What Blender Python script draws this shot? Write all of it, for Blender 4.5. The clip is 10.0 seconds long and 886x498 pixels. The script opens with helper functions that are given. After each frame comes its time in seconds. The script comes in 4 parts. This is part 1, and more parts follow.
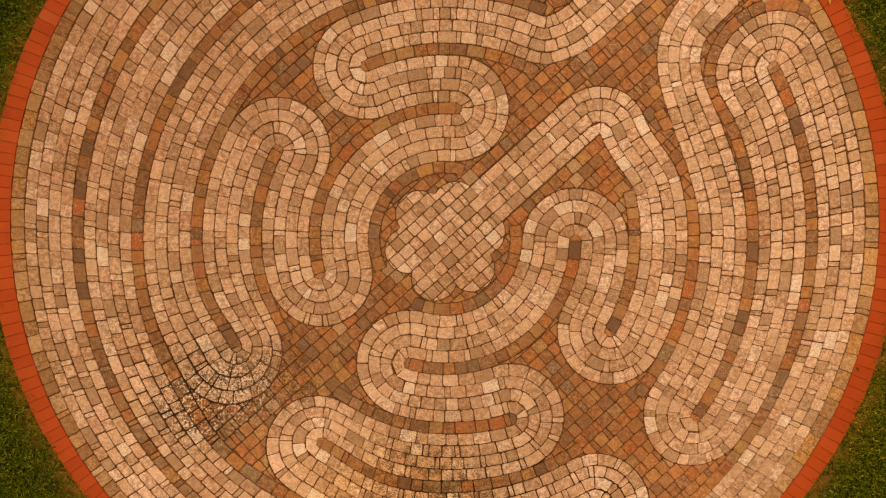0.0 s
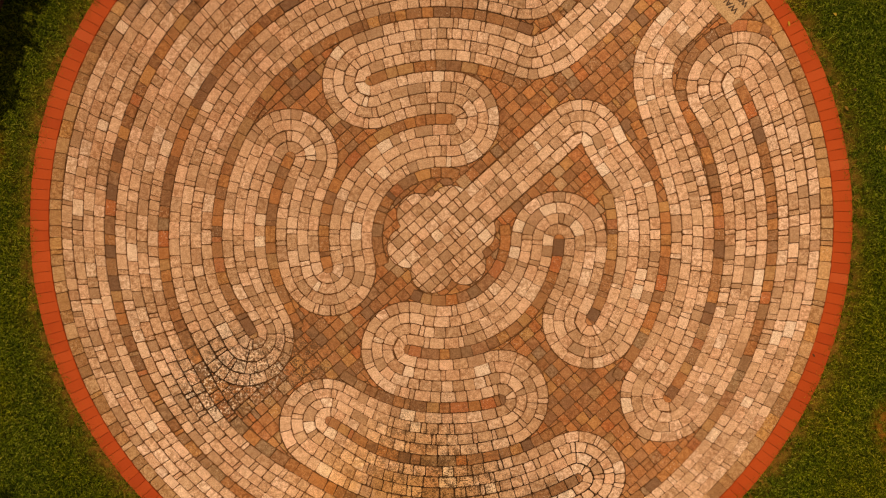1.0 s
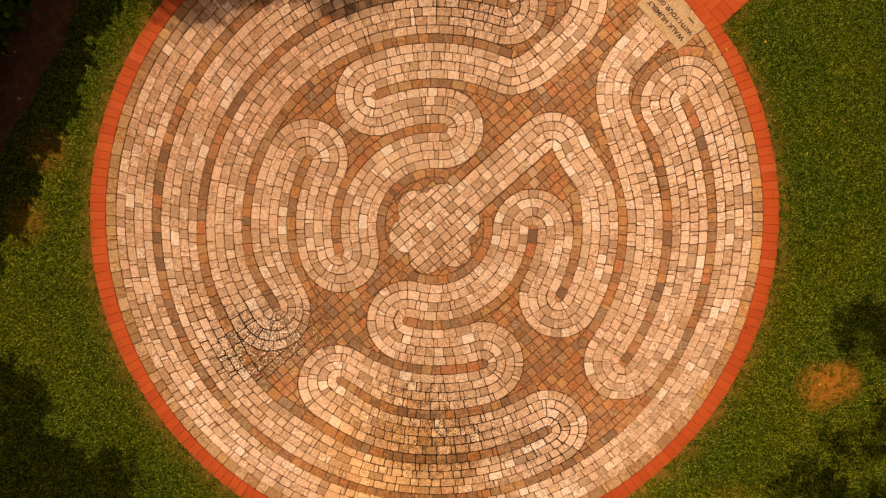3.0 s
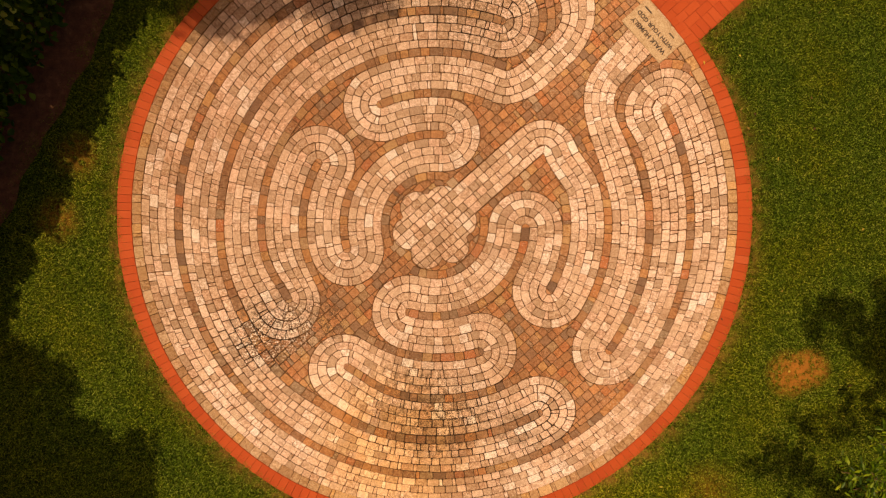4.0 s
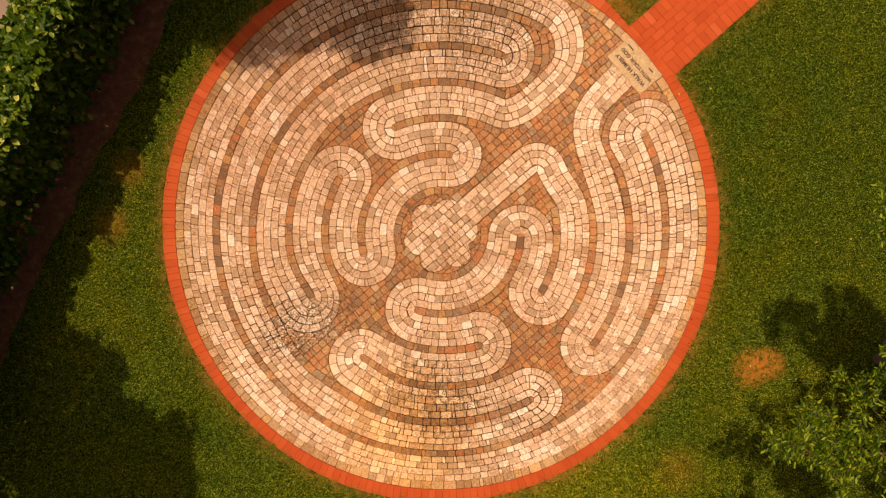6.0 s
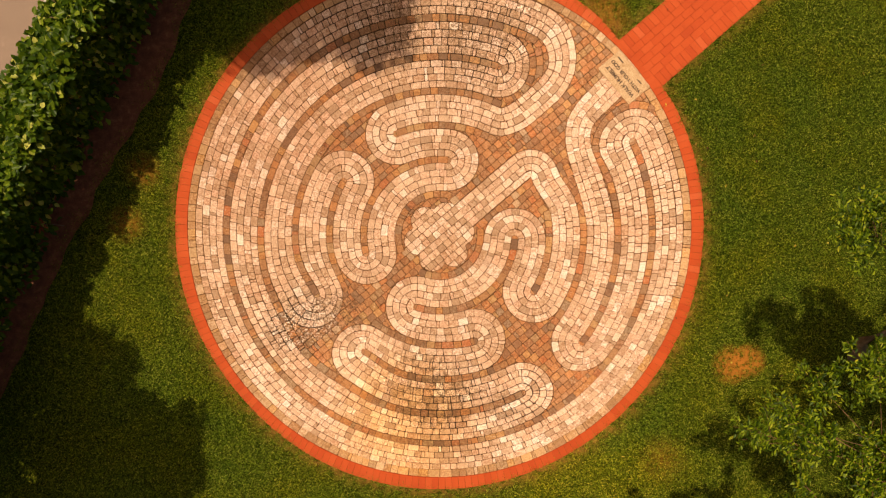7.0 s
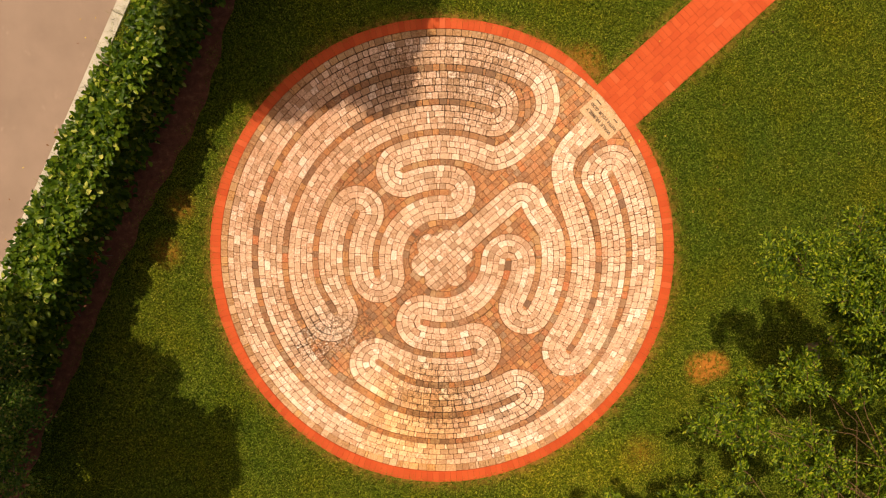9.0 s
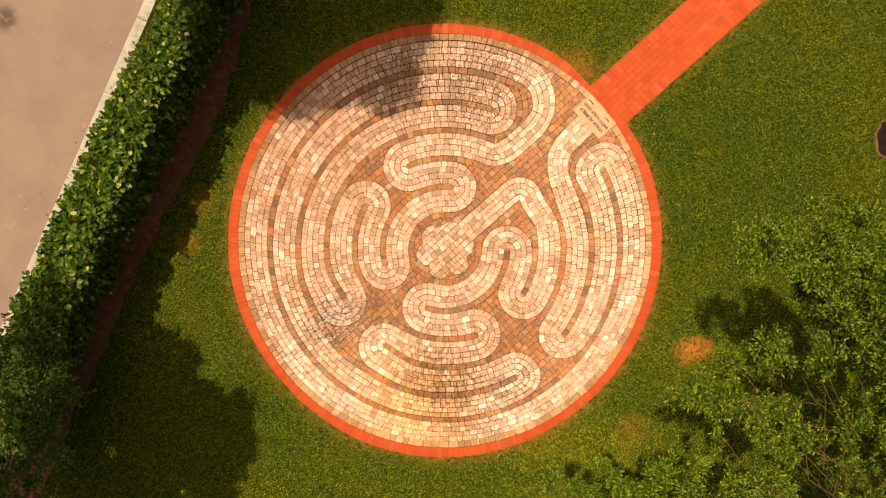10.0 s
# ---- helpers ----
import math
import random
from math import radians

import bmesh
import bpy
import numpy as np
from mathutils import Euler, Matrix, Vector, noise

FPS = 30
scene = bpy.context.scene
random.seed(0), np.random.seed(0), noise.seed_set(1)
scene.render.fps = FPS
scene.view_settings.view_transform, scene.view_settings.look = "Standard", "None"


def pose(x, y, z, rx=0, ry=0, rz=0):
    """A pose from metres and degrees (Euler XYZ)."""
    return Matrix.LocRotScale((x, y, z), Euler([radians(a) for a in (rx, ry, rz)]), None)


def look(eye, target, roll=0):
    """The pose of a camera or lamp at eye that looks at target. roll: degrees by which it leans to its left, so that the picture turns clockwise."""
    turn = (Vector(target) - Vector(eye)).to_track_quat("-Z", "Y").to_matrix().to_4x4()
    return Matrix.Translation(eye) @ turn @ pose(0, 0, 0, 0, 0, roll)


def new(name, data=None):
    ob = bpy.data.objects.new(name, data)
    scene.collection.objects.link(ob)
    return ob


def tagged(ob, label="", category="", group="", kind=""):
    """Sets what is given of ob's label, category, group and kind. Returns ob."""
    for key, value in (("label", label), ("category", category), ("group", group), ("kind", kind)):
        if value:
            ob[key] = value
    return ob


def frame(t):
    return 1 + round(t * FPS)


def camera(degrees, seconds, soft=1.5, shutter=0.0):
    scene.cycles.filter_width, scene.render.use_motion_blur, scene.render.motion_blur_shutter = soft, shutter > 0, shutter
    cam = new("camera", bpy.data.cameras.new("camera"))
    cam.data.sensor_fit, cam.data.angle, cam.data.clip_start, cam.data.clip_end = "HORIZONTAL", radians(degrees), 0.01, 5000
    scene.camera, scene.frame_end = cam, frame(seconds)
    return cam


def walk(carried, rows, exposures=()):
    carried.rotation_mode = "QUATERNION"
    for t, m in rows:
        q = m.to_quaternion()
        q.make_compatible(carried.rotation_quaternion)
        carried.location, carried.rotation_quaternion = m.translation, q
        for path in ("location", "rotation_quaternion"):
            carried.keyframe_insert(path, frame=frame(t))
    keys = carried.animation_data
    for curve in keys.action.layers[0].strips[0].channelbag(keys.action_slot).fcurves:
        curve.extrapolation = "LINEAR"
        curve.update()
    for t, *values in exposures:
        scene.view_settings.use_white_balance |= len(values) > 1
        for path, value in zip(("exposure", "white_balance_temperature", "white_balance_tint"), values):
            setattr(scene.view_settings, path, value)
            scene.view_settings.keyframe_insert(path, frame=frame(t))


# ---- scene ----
cam = camera(66.0, 10.0, soft=1.2)
# t, x, y, height, turn: a drone that climbs, looking straight down
PATH = [
    (0.0, -0.020, -0.243, 5.990, -0.75),
    (0.5, -0.008, -0.254, 6.316, -0.69),
    (1.0, 0.014, -0.271, 6.632, -0.64),
    (1.5, 0.055, -0.303, 6.953, -0.57),
    (2.0, 0.076, -0.339, 7.262, -0.51),
    (2.5, 0.088, -0.376, 7.578, -0.43),
    (4.0, 0.103, -0.450, 8.583, -0.24),
    (4.5, 0.099, -0.417, 8.883, -0.20),
    (5.0, 0.066, -0.351, 9.155, -0.11),
    (5.5, 0.029, -0.367, 9.485, 0.12),
    (7.0, 0.059, -0.359, 10.325, 0.92),
    (7.5, 0.128, -0.222, 10.630, 0.28),
    (8.0, 0.135, -0.074, 10.979, -0.05),
    (8.5, 0.093, 0.006, 11.370, -0.00),
    (9.0, 0.016, 0.015, 11.755, 0.04),
    (9.5, -0.038, -0.065, 12.160, 0.07),
    (10.0, -0.038, -0.156, 12.565, 0.02),
]
EXPOSURES = [(0.0, -0.75, 7900, 14), (2.5, -0.38, 7150, 13), (4.5, -0.14, 6850, 12), (7.0, 0.12, 6480, 10), (10.0, 0.40, 6230, 9)]
walk(cam, [(t, pose(x, y, h, 0, 0, turn)) for t, x, y, h, turn in PATH], EXPOSURES)

# ---- light ----
SUN_WAY = Vector((0.262, -0.294, -1.0)).normalized()
world = bpy.data.worlds.new("sky")
scene.world = world
world.use_nodes = True
wn = world.node_tree.nodes
sky = wn.new("ShaderNodeTexSky")
sky.sky_type, sky.sun_disc = "NISHITA", False
sky.sun_elevation = math.asin(-SUN_WAY.z)
sky.sun_rotation = math.atan2(-SUN_WAY.x, -SUN_WAY.y)
sky.dust_density, sky.ozone_density = 6.0, 0.3
haze = wn.new("ShaderNodeMix")
haze.data_type, haze.blend_type = "RGBA", "MULTIPLY"
haze.inputs["Factor"].default_value = 1.0
haze.inputs["B"].default_value = (1.0, 0.80, 0.58, 1)
world.node_tree.links.new(sky.outputs[0], haze.inputs["A"])
world.node_tree.links.new(haze.outputs["Result"], wn["Background"].inputs[0])
wn["Background"].inputs[1].default_value = 0.085
sun = new("sun", bpy.data.lights.new("sun", "SUN"))
sun.data.energy, sun.data.angle, sun.data.color = 4.1, radians(0.55), (1.0, 0.80, 0.55)
sun.matrix_world = look((0, 0, 30), Vector((0, 0, 30)) + SUN_WAY)


# ---- materials ----
class Nodes:
    """A small node builder round one material."""

    def __init__(self, name, rough=0.8, spec=0.3):
        self.mat = bpy.data.materials.new(name)
        self.mat.use_nodes = True
        self.tree = self.mat.node_tree
        self.bsdf = self.tree.nodes["Principled BSDF"]
        self.bsdf.inputs["Roughness"].default_value = rough
        self.bsdf.inputs["Specular IOR Level"].default_value = spec
        self.geo = self.tree.nodes.new("ShaderNodeNewGeometry")

    def put(self, socket, value):
        if isinstance(value, bpy.types.NodeSocket):
            self.tree.links.new(value, socket)
        elif isinstance(value, (tuple, list)) and len(value) == 3 and socket.type == "RGBA":
            socket.default_value = (*value, 1)
        else:
            socket.default_value = value

    def math(self, op, a, b=0.0, clamp=False):
        n = self.tree.nodes.new("ShaderNodeMath")
        n.operation, n.use_clamp = op, clamp
        self.put(n.inputs[0], a)
        self.put(n.inputs[1], b)
        return n.outputs[0]

    def noise(self, scale, detail=3.0, rough=0.6, vector=None):
        n = self.tree.nodes.new("ShaderNodeTexNoise")
        n.inputs["Scale"].default_value = scale
        n.inputs["Detail"].default_value = detail
        n.inputs["Roughness"].default_value = rough
        self.put(n.inputs["Vector"], vector if vector is not None else self.geo.outputs["Position"])
        return n.outputs["Fac"]

    def span(self, value, lo, hi, to_lo=0.0, to_hi=1.0):
        n = self.tree.nodes.new("ShaderNodeMapRange")
        n.interpolation_type = "SMOOTHSTEP"
        for i, v in enumerate((value, lo, hi, to_lo, to_hi)):
            self.put(n.inputs[i], v)
        return n.outputs[0]

    def ramp(self, value, stops):
        n = self.tree.nodes.new("ShaderNodeValToRGB")
        e = n.color_ramp.elements
        while len(e) < len(stops):
            e.new(0.5)
        for el, (at, c) in zip(e, stops):
            el.position, el.color = at, (*c, 1)
        self.put(n.inputs[0], value)
        return n.outputs[0]

    def mix(self, fac, a, b, kind="MIX"):
        n = self.tree.nodes.new("ShaderNodeMix")
        n.data_type, n.blend_type = "RGBA", kind
        self.put(n.inputs["Factor"], fac)
        self.put(n.inputs["A"], a)
        self.put(n.inputs["B"], b)
        return n.outputs["Result"]

    def piece_random(self):
        """A number for each piece, whether an object of its own or an island of a joined mesh."""
        info = self.tree.nodes.new("ShaderNodeObjectInfo")
        return self.math("FRACT", self.math("ADD", info.outputs["Random"], self.geo.outputs["Random Per Island"]))

    def own_place(self, own):
        """The place on the ground, moved elsewhere for each piece, so that no grain runs on from one to the next."""
        far = self.tree.nodes.new("ShaderNodeCombineXYZ")
        self.put(far.inputs[0], self.math("MULTIPLY", own, 61.0))
        self.put(far.inputs[1], self.math("MULTIPLY", own, 37.0))
        n = self.tree.nodes.new("ShaderNodeVectorMath")
        self.put(n.inputs[0], self.geo.outputs["Position"])
        self.put(n.inputs[1], far.outputs[0])
        return n.outputs[0]

    def near(self, x, y, radius, soft):
        """1 within radius of (x, y) on the ground, falling to 0 over soft."""
        n = self.tree.nodes.new("ShaderNodeVectorMath")
        n.operation = "DISTANCE"
        flat = self.tree.nodes.new("ShaderNodeVectorMath")
        flat.operation = "MULTIPLY"
        self.put(flat.inputs[0], self.geo.outputs["Position"])
        flat.inputs[1].default_value = (1, 1, 0)
        self.put(n.inputs[0], flat.outputs[0])
        n.inputs[1].default_value = (x, y, 0)
        return self.span(n.outputs["Value"], radius, radius + soft, 1.0, 0.0)

    def bump(self, height, strength, distance):
        n = self.tree.nodes.new("ShaderNodeBump")
        n.inputs["Strength"].default_value = strength
        n.inputs["Distance"].default_value = distance
        self.put(n.inputs["Height"], height)
        self.put(self.bsdf.inputs["Normal"], n.outputs[0])

    def done(self, colour, rough=None):
        self.put(self.bsdf.inputs["Base Color"], colour)
        if rough is not None:
            self.put(self.bsdf.inputs["Roughness"], rough)
        return self.mat


def stains(n, colour):
    """Weathering on the paving: black lichen, an ochre rust stain, grey grime; duller and lighter patches."""
    speck = n.noise(62.0, 4.0, 0.75)
    blot = n.noise(3.2, 4.0, 0.65)
    # black lichen in the south-west and in a streak at the south
    patchy = n.math("ADD", n.math("MULTIPLY", speck, 0.6), n.math("MULTIPLY", n.noise(13.0, 3.0, 0.6), 0.4))
    for x, y, rad, soft in ((-2.15, -1.5, 0.2, 0.55), (0.35, 2.75, 0.1, 0.7), (0.95, 2.95, 0.0, 0.5), (-0.6, 3.2, 0.0, 0.6), (-0.25, -2.35, 0.2, 0.75), (0.05, -2.75, 0.1, 0.6), (0.35, -2.55, 0.05, 0.6), (-1.45, -1.35, 0.15, 0.4), (1.0, -2.75, 0.0, 0.5)):
        m = n.math("MULTIPLY", n.near(x, y, rad, soft), n.span(patchy, 0.49, 0.55))
        colour = n.mix(n.math("MULTIPLY", m, 0.92 if x < -1 else 0.75), colour, (0.095, 0.052, 0.026))
    flaked = n.math("MULTIPLY", n.math("MAXIMUM", n.near(-2.2, -1.6, 0.15, 0.35), n.near(-1.85, -1.42, 0.1, 0.35)), n.span(n.noise(9.0, 3.0, 0.6), 0.40, 0.55))
    flake = n.noise(40.0, 4.0, 0.7)
    colour = n.mix(n.math("MULTIPLY", n.math("MULTIPLY", flaked, n.span(flake, 0.50, 0.56)), 0.85), colour, (0.10, 0.05, 0.024))
    colour = n.mix(n.math("MULTIPLY", n.math("MULTIPLY", flaked, n.span(flake, 0.48, 0.42)), 0.75), colour, (0.90, 0.78, 0.66))
    # a brown, crusted stretch at the north, pale stone showing through in flakes
    crust = n.math("MULTIPLY", n.math("MAXIMUM", n.near(0.7, 2.95, 0.5, 0.8), n.near(-0.7, 3.1, 0.3, 0.8)), n.span(n.noise(24.0, 5.0, 0.75), 0.49, 0.55))
    colour = n.mix(n.math("MULTIPLY", crust, 0.85), colour, (0.19, 0.105, 0.052))
    rust = n.math("MULTIPLY", n.near(-0.5, -2.95, 0.4, 1.0), n.span(blot, 0.22, 0.55))
    colour = n.mix(n.math("MULTIPLY", rust, 0.7), colour, (1.05, 0.86, 0.43), "MULTIPLY")
    dull = n.math("MULTIPLY", n.near(-2.7, 1.7, 0.8, 1.5), n.span(blot, 0.2, 0.6, 0.6, 1.0))
    colour = n.mix(dull, colour, (0.92, 0.86, 0.83), "MULTIPLY")
    # broad soft patches where the stone is lighter
    lighter = n.near(3.1, -0.5, 0.9, 1.5)
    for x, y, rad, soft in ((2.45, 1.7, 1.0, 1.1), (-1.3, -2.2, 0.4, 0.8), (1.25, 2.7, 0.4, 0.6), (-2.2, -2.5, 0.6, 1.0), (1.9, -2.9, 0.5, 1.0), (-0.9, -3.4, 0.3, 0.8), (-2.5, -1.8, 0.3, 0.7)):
        lighter = n.math("MAXIMUM", lighter, n.near(x, y, rad, soft))
    colour = n.mix(n.math("MULTIPLY", lighter, n.span(blot, 0.25, 0.6, 0.6, 1.0)), colour, (1.17, 1.20, 1.25), "MULTIPLY")
    grime = n.span(n.noise(1.3, 3.0, 0.6), 0.42, 0.68)
    colour = n.mix(n.math("MULTIPLY", grime, 0.5), colour, (0.82, 0.73, 0.63), "MULTIPLY")
    dots = n.math("MULTIPLY", n.span(n.noise(95.0, 2.0, 0.6), 0.58, 0.68), n.span(n.noise(2.1, 2.0), 0.38, 0.58))
    return n.mix(n.math("MULTIPLY", dots, 0.5), colour, (0.10, 0.065, 0.04))


def paving(name, stops, bump=0.45, worn=0.85):
    n = Nodes(name, 0.85, 0.25)
    own = n.piece_random()
    again = lambda k: n.math("FRACT", n.math("MULTIPLY", own, k))
    here = n.own_place(own)
    c = n.ramp(own, stops)
    # each stone its own tint: pinkish, greyish or as it is
    c = n.mix(n.span(again(13.7), 0.6, 1.0, 0.0, 0.7), c, (1.03, 0.95, 0.93), "MULTIPLY")
    c = n.mix(n.span(again(29.3), 0.65, 1.0, 0.0, 0.6), c, (0.90, 0.92, 0.96), "MULTIPLY")
    # soft cloudy mottling within a stone, heavier on some
    heavy = n.span(again(5.17), 0.1, 0.9, 0.45, 1.0)
    cloud = n.math("MULTIPLY", n.span(n.noise(25.0, 5.0, 0.72, here), 0.40, 0.59), heavy)
    c = n.mix(n.math("MULTIPLY", cloud, worn), c, (0.54, 0.42, 0.32), "MULTIPLY")
    pale = n.span(n.noise(13.0, 3.0, 0.6, here), 0.46, 0.68)
    c = n.mix(n.math("MULTIPLY", pale, 0.5), c, (1.13, 1.14, 1.15), "MULTIPLY")
    grain = n.noise(75.0, 4.0, 0.72, here)
    c = n.mix(n.span(grain, 0.40, 0.66, 0.0, 0.65), c, (0.66, 0.54, 0.43), "MULTIPLY")
    # a few stones pitted all over with dark specks, and lichen crusts on them
    pitted = n.span(again(8.9), 0.45, 0.9, 0.2, 1.0)
    pits = n.math("MULTIPLY", n.span(n.noise(120.0, 3.0, 0.6, here), 0.53, 0.64), pitted)
    c = n.mix(n.math("MULTIPLY", pits, 0.85), c, (0.42, 0.32, 0.24), "MULTIPLY")
    crust = n.math("MULTIPLY", n.span(n.noise(48.0, 3.0, 0.65, here), 0.57, 0.68), pitted)
    c = n.mix(n.math("MULTIPLY", crust, 0.45), c, (0.70, 0.60, 0.48))
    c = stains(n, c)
    n.bump(n.math("ADD", grain, n.noise(220.0, 2.0)), bump, 0.004)
    return n.done(c)


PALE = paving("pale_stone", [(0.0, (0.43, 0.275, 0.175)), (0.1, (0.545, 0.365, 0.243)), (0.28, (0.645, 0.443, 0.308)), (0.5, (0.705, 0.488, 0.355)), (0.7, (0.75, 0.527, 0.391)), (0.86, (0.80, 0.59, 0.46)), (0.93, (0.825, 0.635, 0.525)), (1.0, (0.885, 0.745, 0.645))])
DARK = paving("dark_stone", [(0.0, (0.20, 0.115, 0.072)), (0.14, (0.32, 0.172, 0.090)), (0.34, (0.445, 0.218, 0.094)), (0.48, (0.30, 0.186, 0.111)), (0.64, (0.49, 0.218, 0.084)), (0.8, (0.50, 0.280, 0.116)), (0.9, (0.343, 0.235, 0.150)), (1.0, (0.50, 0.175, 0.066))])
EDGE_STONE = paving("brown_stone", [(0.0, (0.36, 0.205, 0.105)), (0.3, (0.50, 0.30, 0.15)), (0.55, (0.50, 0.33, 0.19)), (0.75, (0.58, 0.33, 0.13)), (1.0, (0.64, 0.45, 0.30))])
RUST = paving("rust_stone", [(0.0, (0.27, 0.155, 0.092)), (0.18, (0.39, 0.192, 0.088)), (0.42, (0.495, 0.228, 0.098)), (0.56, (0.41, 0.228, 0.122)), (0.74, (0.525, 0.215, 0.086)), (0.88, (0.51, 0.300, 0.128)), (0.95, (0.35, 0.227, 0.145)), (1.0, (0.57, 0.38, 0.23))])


def red_clay():
    n = Nodes("red_clay_brick", 0.8, 0.25)
    c = n.ramp(n.piece_random(), [(0.0, (0.40, 0.058, 0.011)), (0.3, (0.428, 0.066, 0.012)), (0.7, (0.447, 0.072, 0.014)), (0.95, (0.465, 0.079, 0.017)), (1.0, (0.50, 0.10, 0.03))])
    grain = n.noise(70.0, 4.0, 0.7)
    c = n.mix(n.span(grain, 0.35, 0.75, 0.0, 0.35), c, (0.72, 0.6, 0.55), "MULTIPLY")
    c = n.mix(n.span(n.noise(2.5, 4.0), 0.45, 0.75, 0.0, 0.4), c, (0.78, 0.66, 0.6), "MULTIPLY")
    n.bump(grain, 0.3, 0.003)
    return n.done(c)


def plain(name, stops, scale, rough=0.9, fine=80.0, bump=0.4, depth=0.006, spec=0.2):
    """Ground-like surfaces: a coarse noise picks the colour, a fine one grains it."""
    n = Nodes(name, rough, spec)
    c = n.ramp(n.noise(scale, 5.0, 0.65), stops)
    grain = n.noise(fine, 4.0, 0.7)
    c = n.mix(n.span(grain, 0.3, 0.72, 0.0, 0.5), c, (0.5, 0.45, 0.42), "MULTIPLY")
    n.bump(grain, bump, depth)
    return n.done(c)


def turf(name, blades):
    """Lawn colour: green with yellowing and worn, dry spots of their own shapes."""
    n = Nodes(name, 0.9, 0.06)
    pick = n.piece_random() if blades else n.span(n.noise(130.0, 4.0, 0.75), 0.3, 0.7)
    tuft = n.span(n.noise(46.0, 3.0, 0.7), 0.38, 0.62, 0.3, 1.6)
    c = n.ramp(pick, [(0.0, (0.008, 0.017, 0.001)), (0.3, (0.036, 0.058, 0.003)), (0.62, (0.092, 0.124, 0.006)), (0.88, (0.195, 0.22, 0.015)), (1.0, (0.33, 0.31, 0.045))])
    shade = n.tree.nodes.new("ShaderNodeCombineColor")
    for i in range(3):
        n.put(shade.inputs[i], tuft if blades else n.math("MULTIPLY", tuft, 0.55))
    c = n.mix(1.0, c, shade.outputs[0], "MULTIPLY")
    c = n.mix(n.span(n.noise(0.7, 4.0, 0.6), 0.42, 0.66, 0.0, 0.65), c, (1.27, 1.04, 0.55), "MULTIPLY")
    c = n.mix(n.span(n.noise(5.0, 3.0, 0.6), 0.35, 0.7, 0.0, 0.5), c, (0.6, 0.7, 0.55), "MULTIPLY")
    for x, y, rad, soft in ((5.0, 1.0, 0.9, 2.4), (-3.7, -3.2, 0.3, 1.5), (3.3, -2.9, 0.3, 0.8), (-3.6, 2.7, 0.5, 0.8)):
        lush = n.math("MULTIPLY", n.near(x, y, rad, soft), n.span(n.noise(1.6, 4.0, 0.65), 0.3, 0.6, 0.35, 1.0))
        c = n.mix(lush, c, (0.76, 0.87, 0.95), "MULTIPLY")
    thin = n.math("MULTIPLY", n.near(2.4, -4.3, 0.6, 1.3), n.span(n.noise(2.2, 4.0, 0.65), 0.3, 0.6, 0.4, 1.0))
    c = n.mix(thin, c, (1.35, 1.22, 1.1), "MULTIPLY")
    dry = (0.46, 0.165, 0.026)
    rough = n.noise(17.0, 5.0, 0.75)
    spots = [(4.47, -2.05, 0.101, 0.26), (4.72, -1.98, 0.11, 0.2), (3.45, -3.5, 0.0, 0.5), (-4.75, -0.05, 0.0, 0.4), (-4.5, 0.75, 0.0, 0.4), (2.45, 3.2, 0.102, 0.4)]
    for x, y, rad, soft in spots:
        m = n.math("MULTIPLY", n.near(x, y, rad, soft), n.span(rough, 0.36, 0.58))
        c = n.mix(n.math("MULTIPLY", m, (0.55 if y > 0 else 0.8) if rad > 0.1 else (0.42 if x < 0 else 0.2)), c, dry)
    # thin, dry grass along the brick edges
    flat = n.tree.nodes.new("ShaderNodeVectorMath")
    flat.operation = "DOT_PRODUCT"
    n.put(flat.inputs[0], n.geo.outputs["Position"])
    flat.inputs[1].default_value = (-0.6665, 0.7455, 0.0)
    beside = n.math("ABSOLUTE", n.math("SUBTRACT", flat.outputs["Value"], -0.139))
    edge = n.math("MULTIPLY", n.span(beside, 0.45, 0.72, 1.0, 0.0), n.math("SUBTRACT", 1.0, n.near(0, 0, 3.9, 0.1)))
    half = n.tree.nodes.new("ShaderNodeSeparateXYZ")
    n.put(half.inputs[0], n.geo.outputs["Position"])
    edge = n.math("MULTIPLY", edge, n.span(half.outputs["Y"], 1.8, 2.4))
    edge = n.math("MULTIPLY", edge, n.span(half.outputs["Y"], 7.2, 7.7, 1.0, 0.0))
    edge = n.math("MAXIMUM", edge, n.math("MULTIPLY", n.near(0, 0, 4.03, 0.28), 0.5))
    edge = n.math("MULTIPLY", edge, n.span(n.noise(9.0, 5.0, 0.75), 0.42, 0.58))
    c = n.mix(n.math("MULTIPLY", edge, 0.7), c, (0.24, 0.145, 0.024))
    burnt = n.math("MULTIPLY", n.near(0, 0, 4.0, 0.16), n.span(n.noise(7.0, 5.0, 0.78), 0.47, 0.57))
    c = n.mix(n.math("MULTIPLY", burnt, 0.5), c, (0.36, 0.15, 0.035))
    return n.done(c)


def leafy(name, stops, gloss, through_it):
    n = Nodes(name, gloss, 0.16)
    c = n.ramp(n.piece_random(), stops)
    n.put(n.bsdf.inputs["Base Color"], c)
    glow = n.tree.nodes.new("ShaderNodeBsdfTranslucent")
    n.put(glow.inputs["Color"], n.mix(1.0, c, (1.5, 1.6, 0.5), "MULTIPLY"))
    both = n.tree.nodes.new("ShaderNodeMixShader")
    both.inputs[0].default_value = through_it
    n.tree.links.new(n.bsdf.outputs[0], both.inputs[1])
    n.tree.links.new(glow.outputs[0], both.inputs[2])
    n.tree.links.new(both.outputs[0], n.tree.nodes["Material Output"].inputs["Surface"])
    return n.mat


